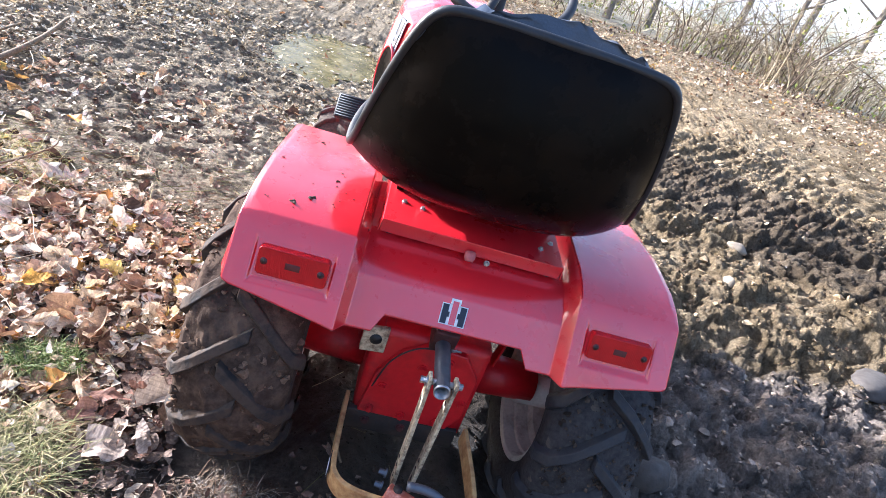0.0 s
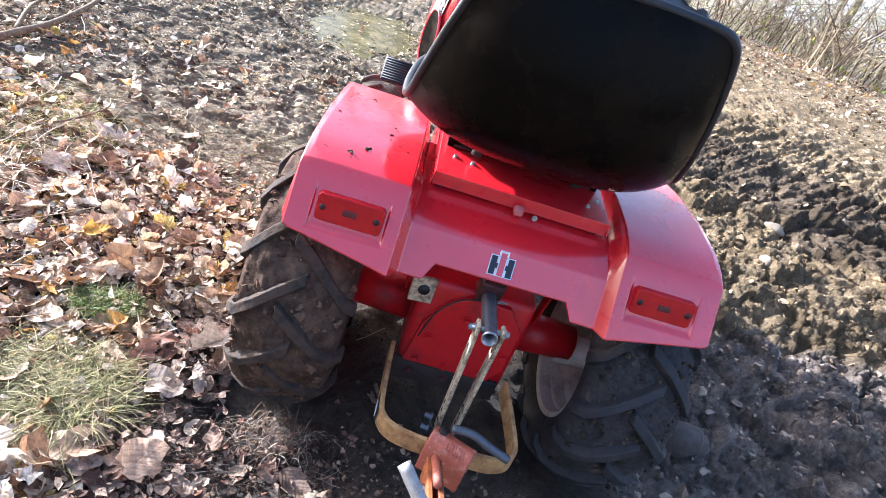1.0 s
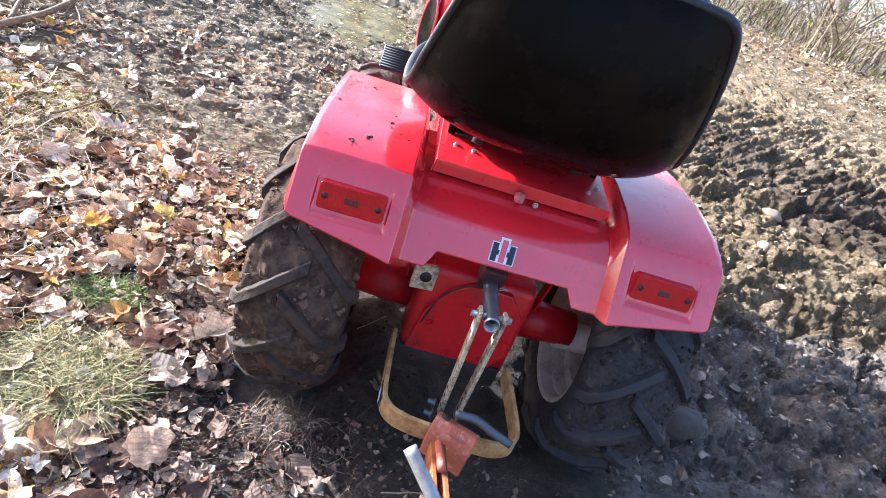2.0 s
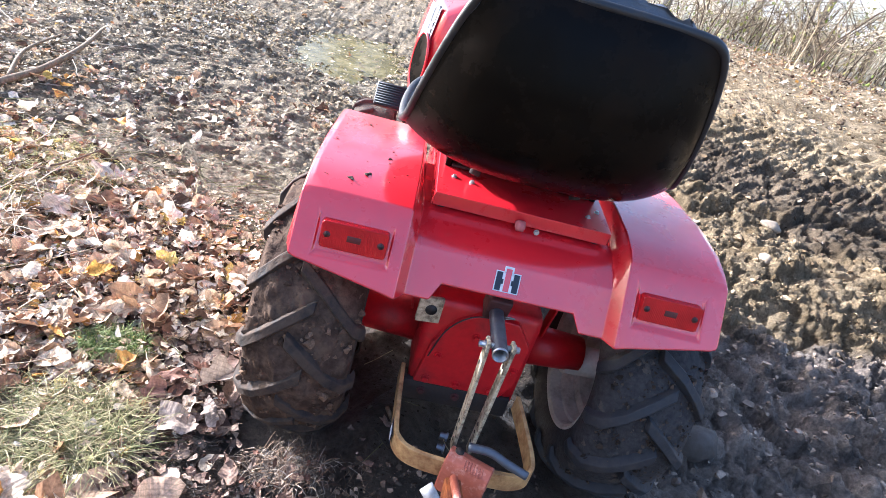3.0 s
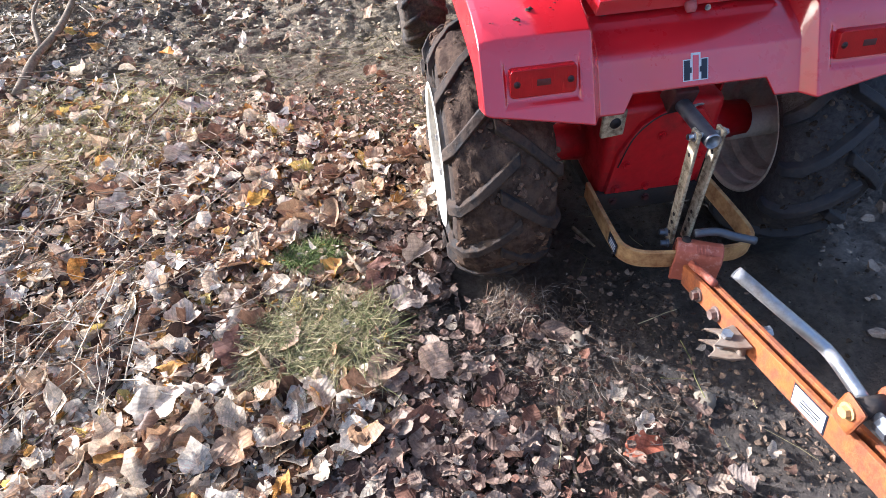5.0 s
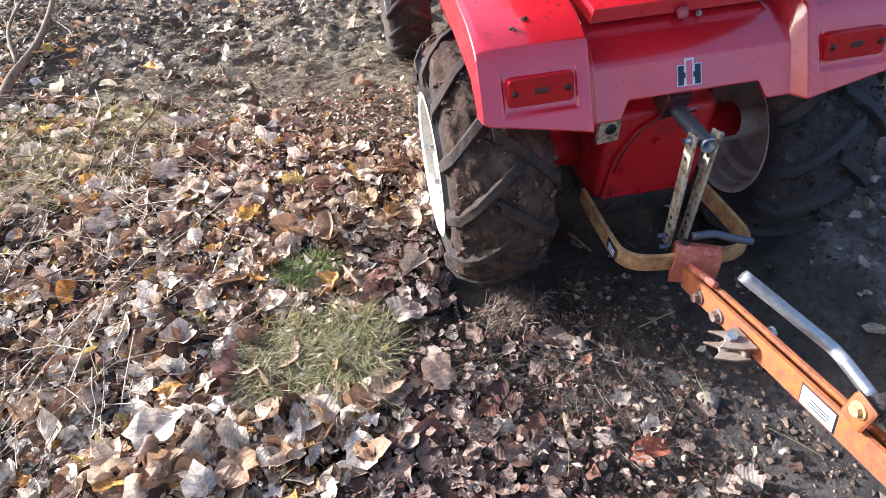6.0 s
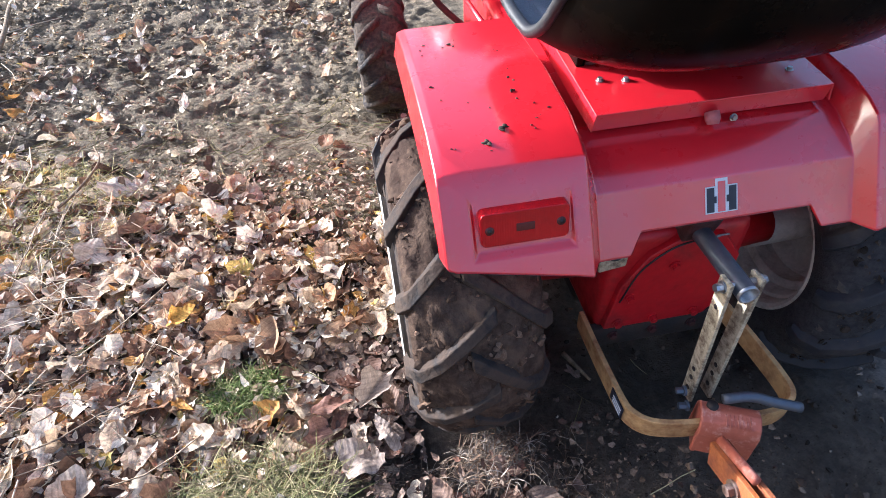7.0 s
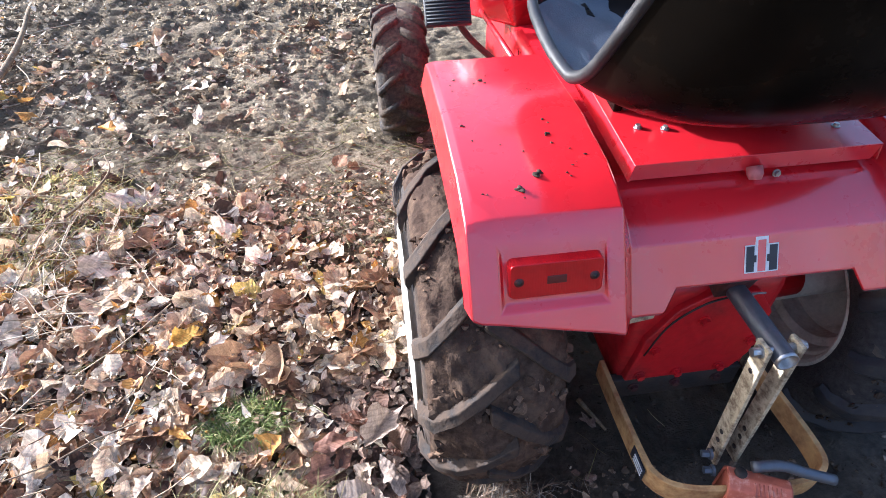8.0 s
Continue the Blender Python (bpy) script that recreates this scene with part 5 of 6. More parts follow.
# rows of (rim y, rim z, half width, middle y, middle z) from the top of the back to the front of the cushion
SEAT = (
    (0.010, 1.083, 0.14, 0.004, 1.086), (0.012, 1.078, 0.170, 0.000, 1.080), (0.018, 1.060, 0.193, -0.012, 1.056), (0.034, 1.015, 0.213, -0.026, 1.005), (0.058, 0.945, 0.234, -0.036, 0.93),
    (0.090, 0.872, 0.252, -0.02, 0.86), (0.118, 0.826, 0.262, 0.012, 0.808), (0.142, 0.806, 0.269, 0.055, 0.772), (0.17, 0.800, 0.273, 0.11, 0.750),
    (0.25, 0.803, 0.275, 0.22, 0.738), (0.37, 0.81, 0.265, 0.35, 0.742), (0.45, 0.812, 0.237, 0.45, 0.758), (0.48, 0.80, 0.2, 0.485, 0.785),
)
SEAT_X = -0.007


def seat():
    rows = [curve_points([(r[i], r[i + 1], r[2]) for r in SEAT], 3) for i in (0, 3)]
    us = [math.sin(0.5 * math.pi * k / 12) for k in range(-12, 13)]

    def shell(shrink, inner):
        out = []
        for n, (rim, mid) in enumerate(zip(*rows)):
            y1, z1, w = rim
            y0, z0 = mid[0], mid[1]
            back = 1 - n / (len(rows[0]) - 1)
            if inner:
                d = 0.055 * math.sin(math.pi * min(1, 0.08 + n / (len(rows[0]) - 1)))
                y0, z0 = y0 + d * (1.0 if back > 0.5 else 0.2) + 0.03 * max(0, 1 - n / 4), z0 + d * (0.3 if back > 0.5 else 1.1) + 0.022 * max(0, 1 - n / 4)
            line = []
            for u in us:
                f = abs(u) ** (3.2 if not inner else 2.4)
                pleat = 0.014 * noise.noise(Vector((4 * u, 0.3 * n, 3.0))) + 0.009 * noise.noise(Vector((11 * u, 0.8 * n, 7.0))) if inner else 0
                line.append((SEAT_X + w * shrink * u, y0 + (y1 - y0) * f + pleat, z0 + (z1 - z0) * f + pleat))
            out.append(line)
        return grid(out)

    bm = shell(1.0, False)
    ob = part("seat", bm, SHELL, tractor, "glossy black moulded seat shell")
    thick(ob, 0.005, 0)
    part("cushion", shell(0.985, True), VINYL, ob, "pleated grey-black vinyl cushion")
    loop = [Vector((SEAT_X - r[2], r[0], r[1])) for r in rows[0]][::-1]
    top = rows[0][0]
    loop += [Vector((SEAT_X + top[2] * u, top[0] + (rows[1][0][0] - top[0]) * (1 - abs(u)), top[1] + (rows[1][0][1] - top[1]) * (1 - u * u))) for u in (-0.75, -0.5, -0.25, 0, 0.25, 0.5, 0.75)]
    loop += [Vector((SEAT_X + r[2], r[0], r[1])) for r in rows[0]]
    part("piping", tube(bmesh.new(), loop, 0.0085, 10), PIPING, ob, "black rolled edge round the seat")
    for s in (-1, 1):
        part("seat_mount", tube(bmesh.new(), [(s * 0.1, 0.22, 0.745), (s * 0.11, 0.2, 0.705)], 0.012, 10), DARK, ob)
    return ob


seat()


def rear_wheel(s, drop):
    """Lugged tyre on a deep pressed rim, built round the axle."""
    c = Vector((s * 0.378, 0.240, 0.286 - drop))
    w = thing("rear_wheel", c, "", "")
    w.parent = tractor
    w.matrix_parent_inverse = Matrix.Translation(-ORIGIN[tractor])
    prof = [(-0.088, 0.168), (-0.106, 0.185), (-0.113, 0.215), (-0.111, 0.245), (-0.1, 0.266), (-0.06, 0.289), (0, 0.297), (0.06, 0.289), (0.1, 0.266), (0.111, 0.245), (0.113, 0.215), (0.106, 0.185), (0.088, 0.168)]
    # the right tyre has its own darker rubber and mud tones
    part("tyre", lathe(c, prof, 64), RUBBER if s < 0 else RIGHT_RUBBER, w, "muddy black lugged farm tyre")
    half = [(0.0, 0.128), (0.022, 0.128), (0.028, 0.136), (0.03, 0.146), (0.055, 0.149), (0.062, 0.152), (0.064, 0.159), (0.086, 0.161), (0.094, 0.164), (0.1, 0.172), (0.097, 0.179), (0.092, 0.170)]
    rim = [(-x, r) for x, r in half[:0:-1]] + half
    rim = [(x + s * 0.024 * (x * s > 0), r) for x, r in rim]
    crease(part("rim", lathe(c, rim, 48), RIMPAINT, w, "dirty cream steel wheel rim"), 0.0015, 1, 30)
    disc = [(s * 0.02, 0.128), (s * 0.045, 0.122), (s * 0.06, 0.105), (s * 0.062, 0.07), (s * 0.085, 0.05), (s * 0.085, 0.0)]
    ob = part("wheel_disc", lathe(c, disc, 40), RIMPAINT, w)
    thick(ob, 0.005, 0)
    part("hub", lathe(c, [(s * 0.11, 0.0), (s * 0.11, 0.03), (s * 0.08, 0.036), (-s * 0.12, 0.04), (-s * 0.12, 0.0)], 20), RIMPAINT, w)
    for k in range(5):
        a = 2 * math.pi * k / 5
        bolt(w, c + Vector((s * 0.098, 0.075 * math.cos(a), 0.075 * math.sin(a))), (s, 0, 0), 0.008, 0.014, STEEL, "wheel_bolt")

    def lug(side, a0, rng):
        """One slanting bar from the middle of the tread round the shoulder."""
        line = ((-0.022, 0.296, -0.03), (0.03, 0.294, 0.10), (0.07, 0.284, 0.22), (0.10, 0.266, 0.33), (0.1155, 0.243, 0.375), (0.119, 0.222, 0.39))
        bm = bmesh.new()
        rings = []
        for n, (x, r, lag) in enumerate(line):
            a = a0 - lag
            top = r + (0.020, 0.0225, 0.022, 0.018, 0.008, 0.001)[n]
            tx = x + (0, 0, 0, 0.004, 0.010, 0.006)[n]
            hw = 0.052 + 0.008 * (n > 2)
            j = rng.uniform(-0.004, 0.004)
            pts = []
            for xx, rr, da in ((x, r - 0.004, -hw * 1.25), (tx, top, -hw * 0.8 + j), (tx, top, hw * 0.8 + j), (x, r - 0.004, hw * 1.25)):
                ang = a + da
                pts.append(bm.verts.new(c + Vector((side * xx, -rr * math.cos(ang), rr * math.sin(ang)))))
            rings.append(pts)
        for p, q in zip(rings, rings[1:]):
            for k in range(3):
                bm.faces.new((p[k], p[k + 1], q[k + 1], q[k]))
        bm.faces.new(rings[0][::-1])
        bm.faces.new(rings[-1])
        bmesh.ops.recalc_face_normals(bm, faces=bm.faces)
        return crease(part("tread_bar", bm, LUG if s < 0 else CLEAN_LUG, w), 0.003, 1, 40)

    rng = np.random.default_rng(5 if s < 0 else 6)
    cake = []
    for _ in range(2600):
        a, x = rng.uniform(0, 6.28), rng.uniform(-0.105, 0.105)
        if value_noise(np.array(7 * a), np.array(30 * x), 50 + s) < 0.42:
            continue
        r = float(np.interp(abs(x), (0, 0.06, 0.1, 0.111), (0.297, 0.289, 0.266, 0.246))) + 0.006
        m = rot(a, 0, 0) @ rot(0, 0, rng.uniform(0, 6.28)) * ((0.005 if s < 0 else 0.003) + (0.025 if s < 0 else 0.014) * rng.random() ** 3)
        cake.append((int(rng.integers(16)), rot(a - math.pi / 2, 0, 0) @ m * np.ones(3), np.array((x, r * math.cos(a), r * math.sin(a)))))
    rows = []
    for k in range(241):
        a = 2 * math.pi * k / 240
        xs = np.linspace(-0.109, 0.109, 52)
        u, v = 3 * math.cos(a) + 20, 3 * math.sin(a) + 20
        at = np.full(52, u), np.full(52, v)
        bulge = 0.03 * fbm(at[0] + 16 * xs, at[1] * 1.3 + 9 * xs, 4, 120 + s) + 0.010 * fbm(9 * at[0] + 70 * xs, 9 * at[1] - 40 * xs, 3, 130) + 0.005 * fbm(30 * at[0] + 190 * xs, 30 * at[1] + 120 * xs, 2, 140)
        r = np.interp(np.abs(xs), (0, 0.06, 0.1, 0.111), (0.297, 0.289, 0.266, 0.246)) + (0.008 if s < 0 else -0.003) + np.clip(bulge, -0.012, 0.018 if s < 0 else 0.009)
        rows.append([(c.x + x, c.y + q * math.cos(a), c.z + q * math.sin(a)) for x, q in zip(xs, r)])
    part("mud_layer", grid(rows), EARTH if s < 0 else RIGHT_EARTH, w, "brown mud filling the tread" if s < 0 else "dark mud filling the tread")
    scatter("caked_mud", CRUMBS, cake, CAKED if s < 0 else DARK_MUD, "mud caked between the lugs", "", parent=w, smooth=False)
    for k in range(13):
        a = 2 * math.pi * k / 13
        lug(-1, a + 0.05, rng)
        lug(1, a + 0.05 + math.pi / 13, rng)
    return w


rear_wheel(-1, 0.0)
rear_wheel(1, 0.02)


def front_wheel(s):
    c = Vector((s * 0.415, 1.43, 0.208))
    w = thing("front_wheel", c, "", "")
    w.parent = tractor
    w.matrix_parent_inverse = Matrix.Translation(-ORIGIN[tractor])
    prof = [(-0.06, 0.115), (-0.08, 0.145), (-0.085, 0.172), (-0.078, 0.198), (-0.05, 0.21), (0, 0.214), (0.05, 0.21), (0.078, 0.198), (0.085, 0.172), (0.08, 0.145), (0.06, 0.115)]
    part("tyre", lathe(c, prof, 48), DUSTY, w, "muddy ribbed front tyre")
    part("rim", lathe(c, [(-0.065, 0.1), (-0.07, 0.11), (-0.05, 0.095), (0, 0.085), (s * 0.02, 0.05), (s * 0.03, 0.0)], 36), RIMPAINT, w)
    for k in range(15):
        for side in (-1, 1):
            a = 2 * math.pi * (k + 0.5 * (side > 0)) / 15
            bm = bmesh.new()
            rings = []
            for x, r, lag in ((0.0, 0.212, 0.0), (0.045, 0.209, 0.12), (0.076, 0.198, 0.26), (0.086, 0.176, 0.32)):
                rings.append([bm.verts.new(c + Vector((side * (x + dx), -(r + dr) * math.cos(a - lag + da), (r + dr) * math.sin(a - lag + da)))) for dx, dr, da in ((0, -0.003, -0.07), (0.004, 0.013, -0.045), (0.004, 0.013, 0.045), (0, -0.003, 0.07))])
            for p, q in zip(rings, rings[1:]):
                for j in range(3):
                    bm.faces.new((p[j], p[j + 1], q[j + 1], q[j]))
            bm.faces.new(rings[0][::-1])
            bm.faces.new(rings[-1])
            bmesh.ops.recalc_face_normals(bm, faces=bm.faces)
            part("tread_bar", bm, DUSTY, w)
    return w


front_wheel(-1)
front_wheel(1)


def chassis():
    """Frame rails, axle, transaxle, lift tube and links under the fender."""
    bm = bmesh.new()
    tube(bm, [(-0.29, 0.24, 0.285), (-0.12, 0.24, 0.285)], [0.045, 0.055], 20)
    part("axle_tube", bm, GRIMY_RED, tractor, "red cast axle housing")
    bm = bmesh.new()
    tube(bm, [(0.29, 0.24, 0.285), (0.12, 0.24, 0.285)], [0.045, 0.055], 20)
    part("axle_tube", bm, GRIMY_RED, tractor, "red cast axle housing")
    # case lengthened forward to block low sun on the right rim
    bm = box(bmesh.new(), (-0.01, 0.29, 0.34), (0.25, 0.43, 0.26), None, 0.02)
    case = part("transaxle", bm, GRIMY_RED, tractor, "greasy red transaxle case with rear cover")
    # rear cover: a flat plate with one clipped shoulder
    bm = bmesh.new()
    ring = [(-0.125, 0.245), (0.075, 0.245), (0.1, 0.29), (0.1, 0.40), (0.06, 0.455), (-0.02, 0.462), (-0.07, 0.43), (-0.11, 0.36)]
    f = bm.faces.new([bm.verts.new((x, 0.062, z)) for x, z in ring])
    r = bmesh.ops.extrude_face_region(bm, geom=[f])
    bmesh.ops.translate(bm, verts=[v for v in r["geom"] if isinstance(v, bmesh.types.BMVert)], vec=(0, 0.02, 0))
    bmesh.ops.recalc_face_normals(bm, faces=bm.faces)
    crease(part("rear_cover", bm, GRIMY_RED, case), 0.004, 2, 30)
    for x, z in ((-0.1, 0.262), (-0.03, 0.26), (0.05, 0.262), (0.085, 0.33), (0.03, 0.43), (-0.02, 0.40), (-0.088, 0.33)):
        bolt(case, (x, 0.062, z), (0, -1, 0), 0.007, 0.01, GRIMY_RED)
    part("lower_plate", box(bmesh.new(), (-0.02, 0.075, 0.215), (0.25, 0.018, 0.055), None, 0.003), DARK, case, "dark lower plate")
    for x in (-0.1, -0.02, 0.06):
        bolt(case, (x, 0.066, 0.22), (0, -1, 0), 0.007, 0.008, SOCKET)
    part("wire", tube(bmesh.new(), curve_points([(-0.11, 0.055, 0.33), (-0.09, 0.05, 0.41), (-0.05, 0.045, 0.46), (0.0, 0.05, 0.468)], 6), 0.0018, 6), BLACK, case, "thin black wire")
    # unseen block added so low sun cannot pass under the tractor
    part("sump", box(bmesh.new(), (-0.01, 0.38, 0.185), (0.2, 0.3, 0.13), None, 0.02), DARK, case, "dark block added under the transaxle to stop low sun")
    for s in (-1, 1):
        # rails deepened as well, to keep that sun out
        part("frame_rail", box(bmesh.new(), (s * 0.105, 0.84, 0.36), (0.012, 1.18, 0.24), None, 0.002), GRIMY_RED, tractor)
        part("fender_strut", box(bmesh.new(), (s * 0.172, 0.20, 0.46), (0.006, 0.035, 0.22), Matrix.Rotation(0.12 * s, 3, "Y"), 0.002), GRIMY_RED, tractor)
    # cream socket plate beside the opening
    bm = box(bmesh.new(), (-0.133, 0.072, 0.44), (0.052, 0.012, 0.062), Matrix.Rotation(0.12, 3, "Z"), 0.003)
    sock = part("hitch_bracket", bm, CREAM, tractor, "chipped cream bracket with a round hole")
    part("bracket_hole", tube(bmesh.new(), [(-0.131, 0.0665, 0.443), (-0.131, 0.0645, 0.443)], 0.0125, 20), BLACK, sock)
    part("bracket_arm", box(bmesh.new(), (-0.133, 0.14, 0.45), (0.03, 0.14, 0.04), None, 0.003), GRIMY_RED, sock)
    # lift tube
    bm = bmesh.new()
    box(bm, (0.0, 0.075, 0.492), (0.05, 0.05, 0.062), Matrix.Rotation(0.3, 3, "X"), 0.005)
    part("lift_socket", bm, SOCKET, tractor, "dark greasy socket of the lift tube")
    bm = bmesh.new()
    ends = ((-0.001, 0.05, 0.480), (-0.004, -0.088, 0.486))
    tube(bm, ends, 0.0155, 24, False)
    tb = part("lift_tube", bm, BLUED, tractor, "blue-grey steel lift tube, open at the end")
    bm = bmesh.new()
    a, d = Vector(ends[1]), (Vector(ends[1]) - Vector(ends[0])).normalized()
    rows = []
    for k in range(25):
        t = 2 * math.pi * k / 24
        o = d.orthogonal().normalized()
        p = math.cos(t) * o + math.sin(t) * d.cross(o)
        rows.append([a + 0.0156 * p - 0.004 * d, a + 0.0156 * p + 0.001 * d, a + 0.0132 * p + 0.001 * d, a + 0.0132 * p - 0.05 * d])
    part("tube_end", grid(rows), STEEL, tb, "bright worn rim of the tube")
    part("tube_inside", tube(bmesh.new(), [a - 0.03 * d, a - 0.032 * d], 0.0148, 20), DARK, tb)
    part("split_pin", tube(bmesh.new(), curve_points([(0.014, 0.035, 0.487), (0.026, 0.03, 0.492), (0.034, 0.033, 0.488), (0.026, 0.037, 0.484), (0.016, 0.036, 0.482)], 4), 0.0015, 6), STEEL, tb)
    # link bars
    for x0, x1 in ((-0.028, -0.027), (0.021, 0.008)):
        top, low = Vector((x0, -0.066, 0.492)), Vector((x1, -0.088, 0.225))
        bm = strap(bmesh.new(), [top + (top - low) * 0.03, top, top.lerp(low, 0.5), low], 0.029, 0.008, (0, -1, 0))
        link = part("link_bar", bm, CREAM, tractor, "chipped cream flat link bar with rust")
        crease(link, 0.002, 1, 40)
        for t in (0.03, 0.17, 0.72, 0.8, 0.9):
            p = top.lerp(low, t)
            part("link_hole", tube(bmesh.new(), [p + Vector((-0.0046, 0, 0)), p + Vector((0.0046, 0, 0))], 0.0045, 10), DARK, link)
    bolt(tractor, (-0.031, -0.067, 0.488), (-1, 0, 0), 0.0065, 0.014, STEEL, "lift_bolt")
    part("lift_pin", tube(bmesh.new(), [(-0.04, -0.067, 0.488), (0.034, -0.067, 0.49)], 0.006, 12), STEEL, tractor)
    bolt(tractor, (0.024, -0.067, 0.49), (1, 0, 0), 0.0065, 0.010, STEEL, "lift_bolt")
    # drawbar yoke bent from flat bar
    line = [(-0.150, 0.11, 0.228), (-0.151, 0.0, 0.233), (-0.150, -0.085, 0.238), (-0.143, -0.115, 0.239), (-0.118, -0.138, 0.24), (-0.06, -0.152, 0.241), (0.06, -0.160, 0.242), (0.10, -0.155, 0.242), (0.126, -0.138, 0.242), (0.133, -0.105, 0.242), (0.128, -0.03, 0.243), (0.118, 0.06, 0.245)]
    yoke = part("drawbar_yoke", strap(bmesh.new(), curve_points(line, 4), 0.044, 0.010), TAN, tractor, "rusty yellow drawbar yoke of bent flat bar")
    crease(yoke, 0.002, 2, 40)
    bm = box(bmesh.new(), (-0.1565, -0.085, 0.239), (0.0015, 0.045, 0.03), None, 0)
    part("sticker", bm, NAVY, yoke, "small black sticker with pale print bars", False)
    for k in range(3):
        part("print_bar", box(bmesh.new(), (-0.158, -0.088, 0.231 + 0.007 * k), (0.001, 0.03, 0.003)), WHITE, yoke, "", False)


chassis()


def front_end():
    """Dash tower, hood, foot rests, pedal, steering wheel and lever."""
    # dash tower with flared cheeks, running into the hood
    rows = []
    for y, w, z0, z1 in ((0.84, 0.20, 0.60, 0.90), (0.875, 0.262, 0.59, 0.95), (0.94, 0.296, 0.58, 0.98), (1.05, 0.31, 0.57, 0.99), (1.3, 0.312, 0.56, 0.98), (1.46, 0.30, 0.55, 0.96), (1.6, 0.275, 0.55, 0.92), (1.64, 0.24, 0.58, 0.88)):
        rows.append([(-w * 0.93, y, z0), (-w, y, 0.67), (-w * 0.985, y, 0.80), (-w * 0.9, y, z1 - 0.05), (-w * 0.62, y, z1), (0, y, z1 + 0.015), (w * 0.62, y, z1), (w * 0.9, y, z1 - 0.05), (w * 0.985, y, 0.80), (w, y, 0.67), (w * 0.93, y, z0)])
    bm = grid(rows)
    bmesh.ops.holes_fill(bm, edges=[e for e in bm.edges if e.is_boundary])
    bmesh.ops.recalc_face_normals(bm, faces=bm.faces)
    hood = part("hood", bm, RED, tractor, "red hood and dash tower with side decals")
    crease(hood, 0.014, 3, 22)
    # oval opening in the cheek, a disc coloured dark as the hole's shade, with a rolled rim
    c = Vector((-0.276, 0.895, 0.748))
    nrm = Vector((-0.86, -0.5, 0.03)).normalized()
    side = nrm.cross(Vector((0, 0, 1))).normalized()
    up = side.cross(nrm)
    ring = [c + 0.042 * math.cos(a) * side + 0.085 * math.sin(a) * up for a in (2 * math.pi * k / 32 for k in range(33))]
    bm = bmesh.new()
    f = bm.faces.new([bm.verts.new(p + 0.001 * nrm) for p in ring[:-1]])
    r = bmesh.ops.extrude_face_region(bm, geom=[f])
    bmesh.ops.translate(bm, verts=[v for v in r["geom"] if isinstance(v, bmesh.types.BMVert)], vec=0.006 * nrm)
    bmesh.ops.recalc_face_normals(bm, faces=bm.faces)
    part("cheek_opening", bm, SHELL, hood, "dark oval disc standing in for the opening in the dash cheek", False)
    part("opening_rim", tube(bmesh.new(), [p + 0.005 * nrm for p in ring], 0.004, 8, False), RED, hood)
    # curved decal bands round the flared cheek
    def cheek(u, z):
        w, y = float(np.interp(u, (0, 1, 2, 3), (0.20, 0.262, 0.296, 0.31))), float(np.interp(u, (0, 1, 2, 3), (0.84, 0.875, 0.94, 1.05)))
        top = float(np.interp(u, (0, 1, 2, 3), (0.90, 0.95, 0.98, 0.99)))
        k = float(np.interp(z, (0.67, 0.80, top - 0.05, top), (1.0, 0.985, 0.9, 0.62)))
        return Vector((-w * k, y, z)) + 0.006 * Vector((-0.7, -0.7, 0.1))

    for u0, u1, mat, lab in ((1.11, 1.18, WHITE, "thin white edge of the side decal"), (1.18, 1.55, NAVY, "curved black stripe decal with print bars"), (1.55, 2.1, WHITE, "curved silver-white stripe decal")):
        rows = []
        for k in range(15):
            z = 0.775 + 0.14 * k / 14
            shift = 2.2 * (z - 0.775) ** 1.2
            rows.append([cheek(u0 + (u1 - u0) * q / 4 + shift, z) for q in range(5)])
        thick(part("stripe", grid(rows), mat, hood, lab), 0.002, 0)
    for k in range(4):
        z = 0.80 + 0.02 * k
        p = cheek(1.36 + 2.2 * (z - 0.775) ** 1.2, z) + Vector((-0.002, -0.002, 0))
        part("print_bar", box(bmesh.new(), p, (0.010, 0.003, 0.011), Matrix.Rotation(radians(-45), 3, "Z")), WHITE, hood, "", False)
    part("dash_panel", box(bmesh.new(), (0, 0.85, 0.93), (0.34, 0.02, 0.12), Matrix.Rotation(-0.5, 3, "X"), 0.006), BLACK, hood)
    # tunnel between the foot rests
    tun = part("tunnel_cover", box(bmesh.new(), (0, 0.69, 0.49), (0.36, 0.46, 0.2), None, 0.02), RED, tractor, "red sheet-metal tunnel cover")
    for y, z in ((0.56, 0.56), (0.60, 0.52), (0.58, 0.46)):
        part("slot", box(bmesh.new(), (-0.181, y, z), (0.002, 0.012, 0.022), None, 0.0008), BLACK, tun)
    # foot rests
    for s in (-1, 1):
        rest = part("foot_rest", box(bmesh.new(), (s * 0.245, 0.72, 0.385), (0.2, 0.44, 0.012), None, 0.003), RED, tractor, "red steel foot rest")
        for k in range(9):
            part("tread_rib", box(bmesh.new(), (s * 0.245, 0.54 + 0.045 * k, 0.394), (0.17, 0.012, 0.006), None, 0.001), RED, rest)
    # pedal
    turn = Matrix.Rotation(radians(50), 3, "X")
    c = Vector((-0.332, 0.845, 0.634))
    pedal = part("pedal", box(bmesh.new(), c, (0.108, 0.078, 0.016), turn, 0.005), BLACK, tractor, "black ribbed rubber brake pedal")
    for k in range(9):
        part("pedal_rib", box(bmesh.new(), c + turn @ Vector((0, -0.032 + 0.008 * k, 0.009)), (0.1, 0.004, 0.004), turn), BLACK, pedal)
    part("pedal_arm", tube(bmesh.new(), curve_points([(-0.33, 0.855, 0.645), (-0.28, 0.87, 0.56), (-0.19, 0.88, 0.47)], 5), 0.008, 10), DARK, pedal)
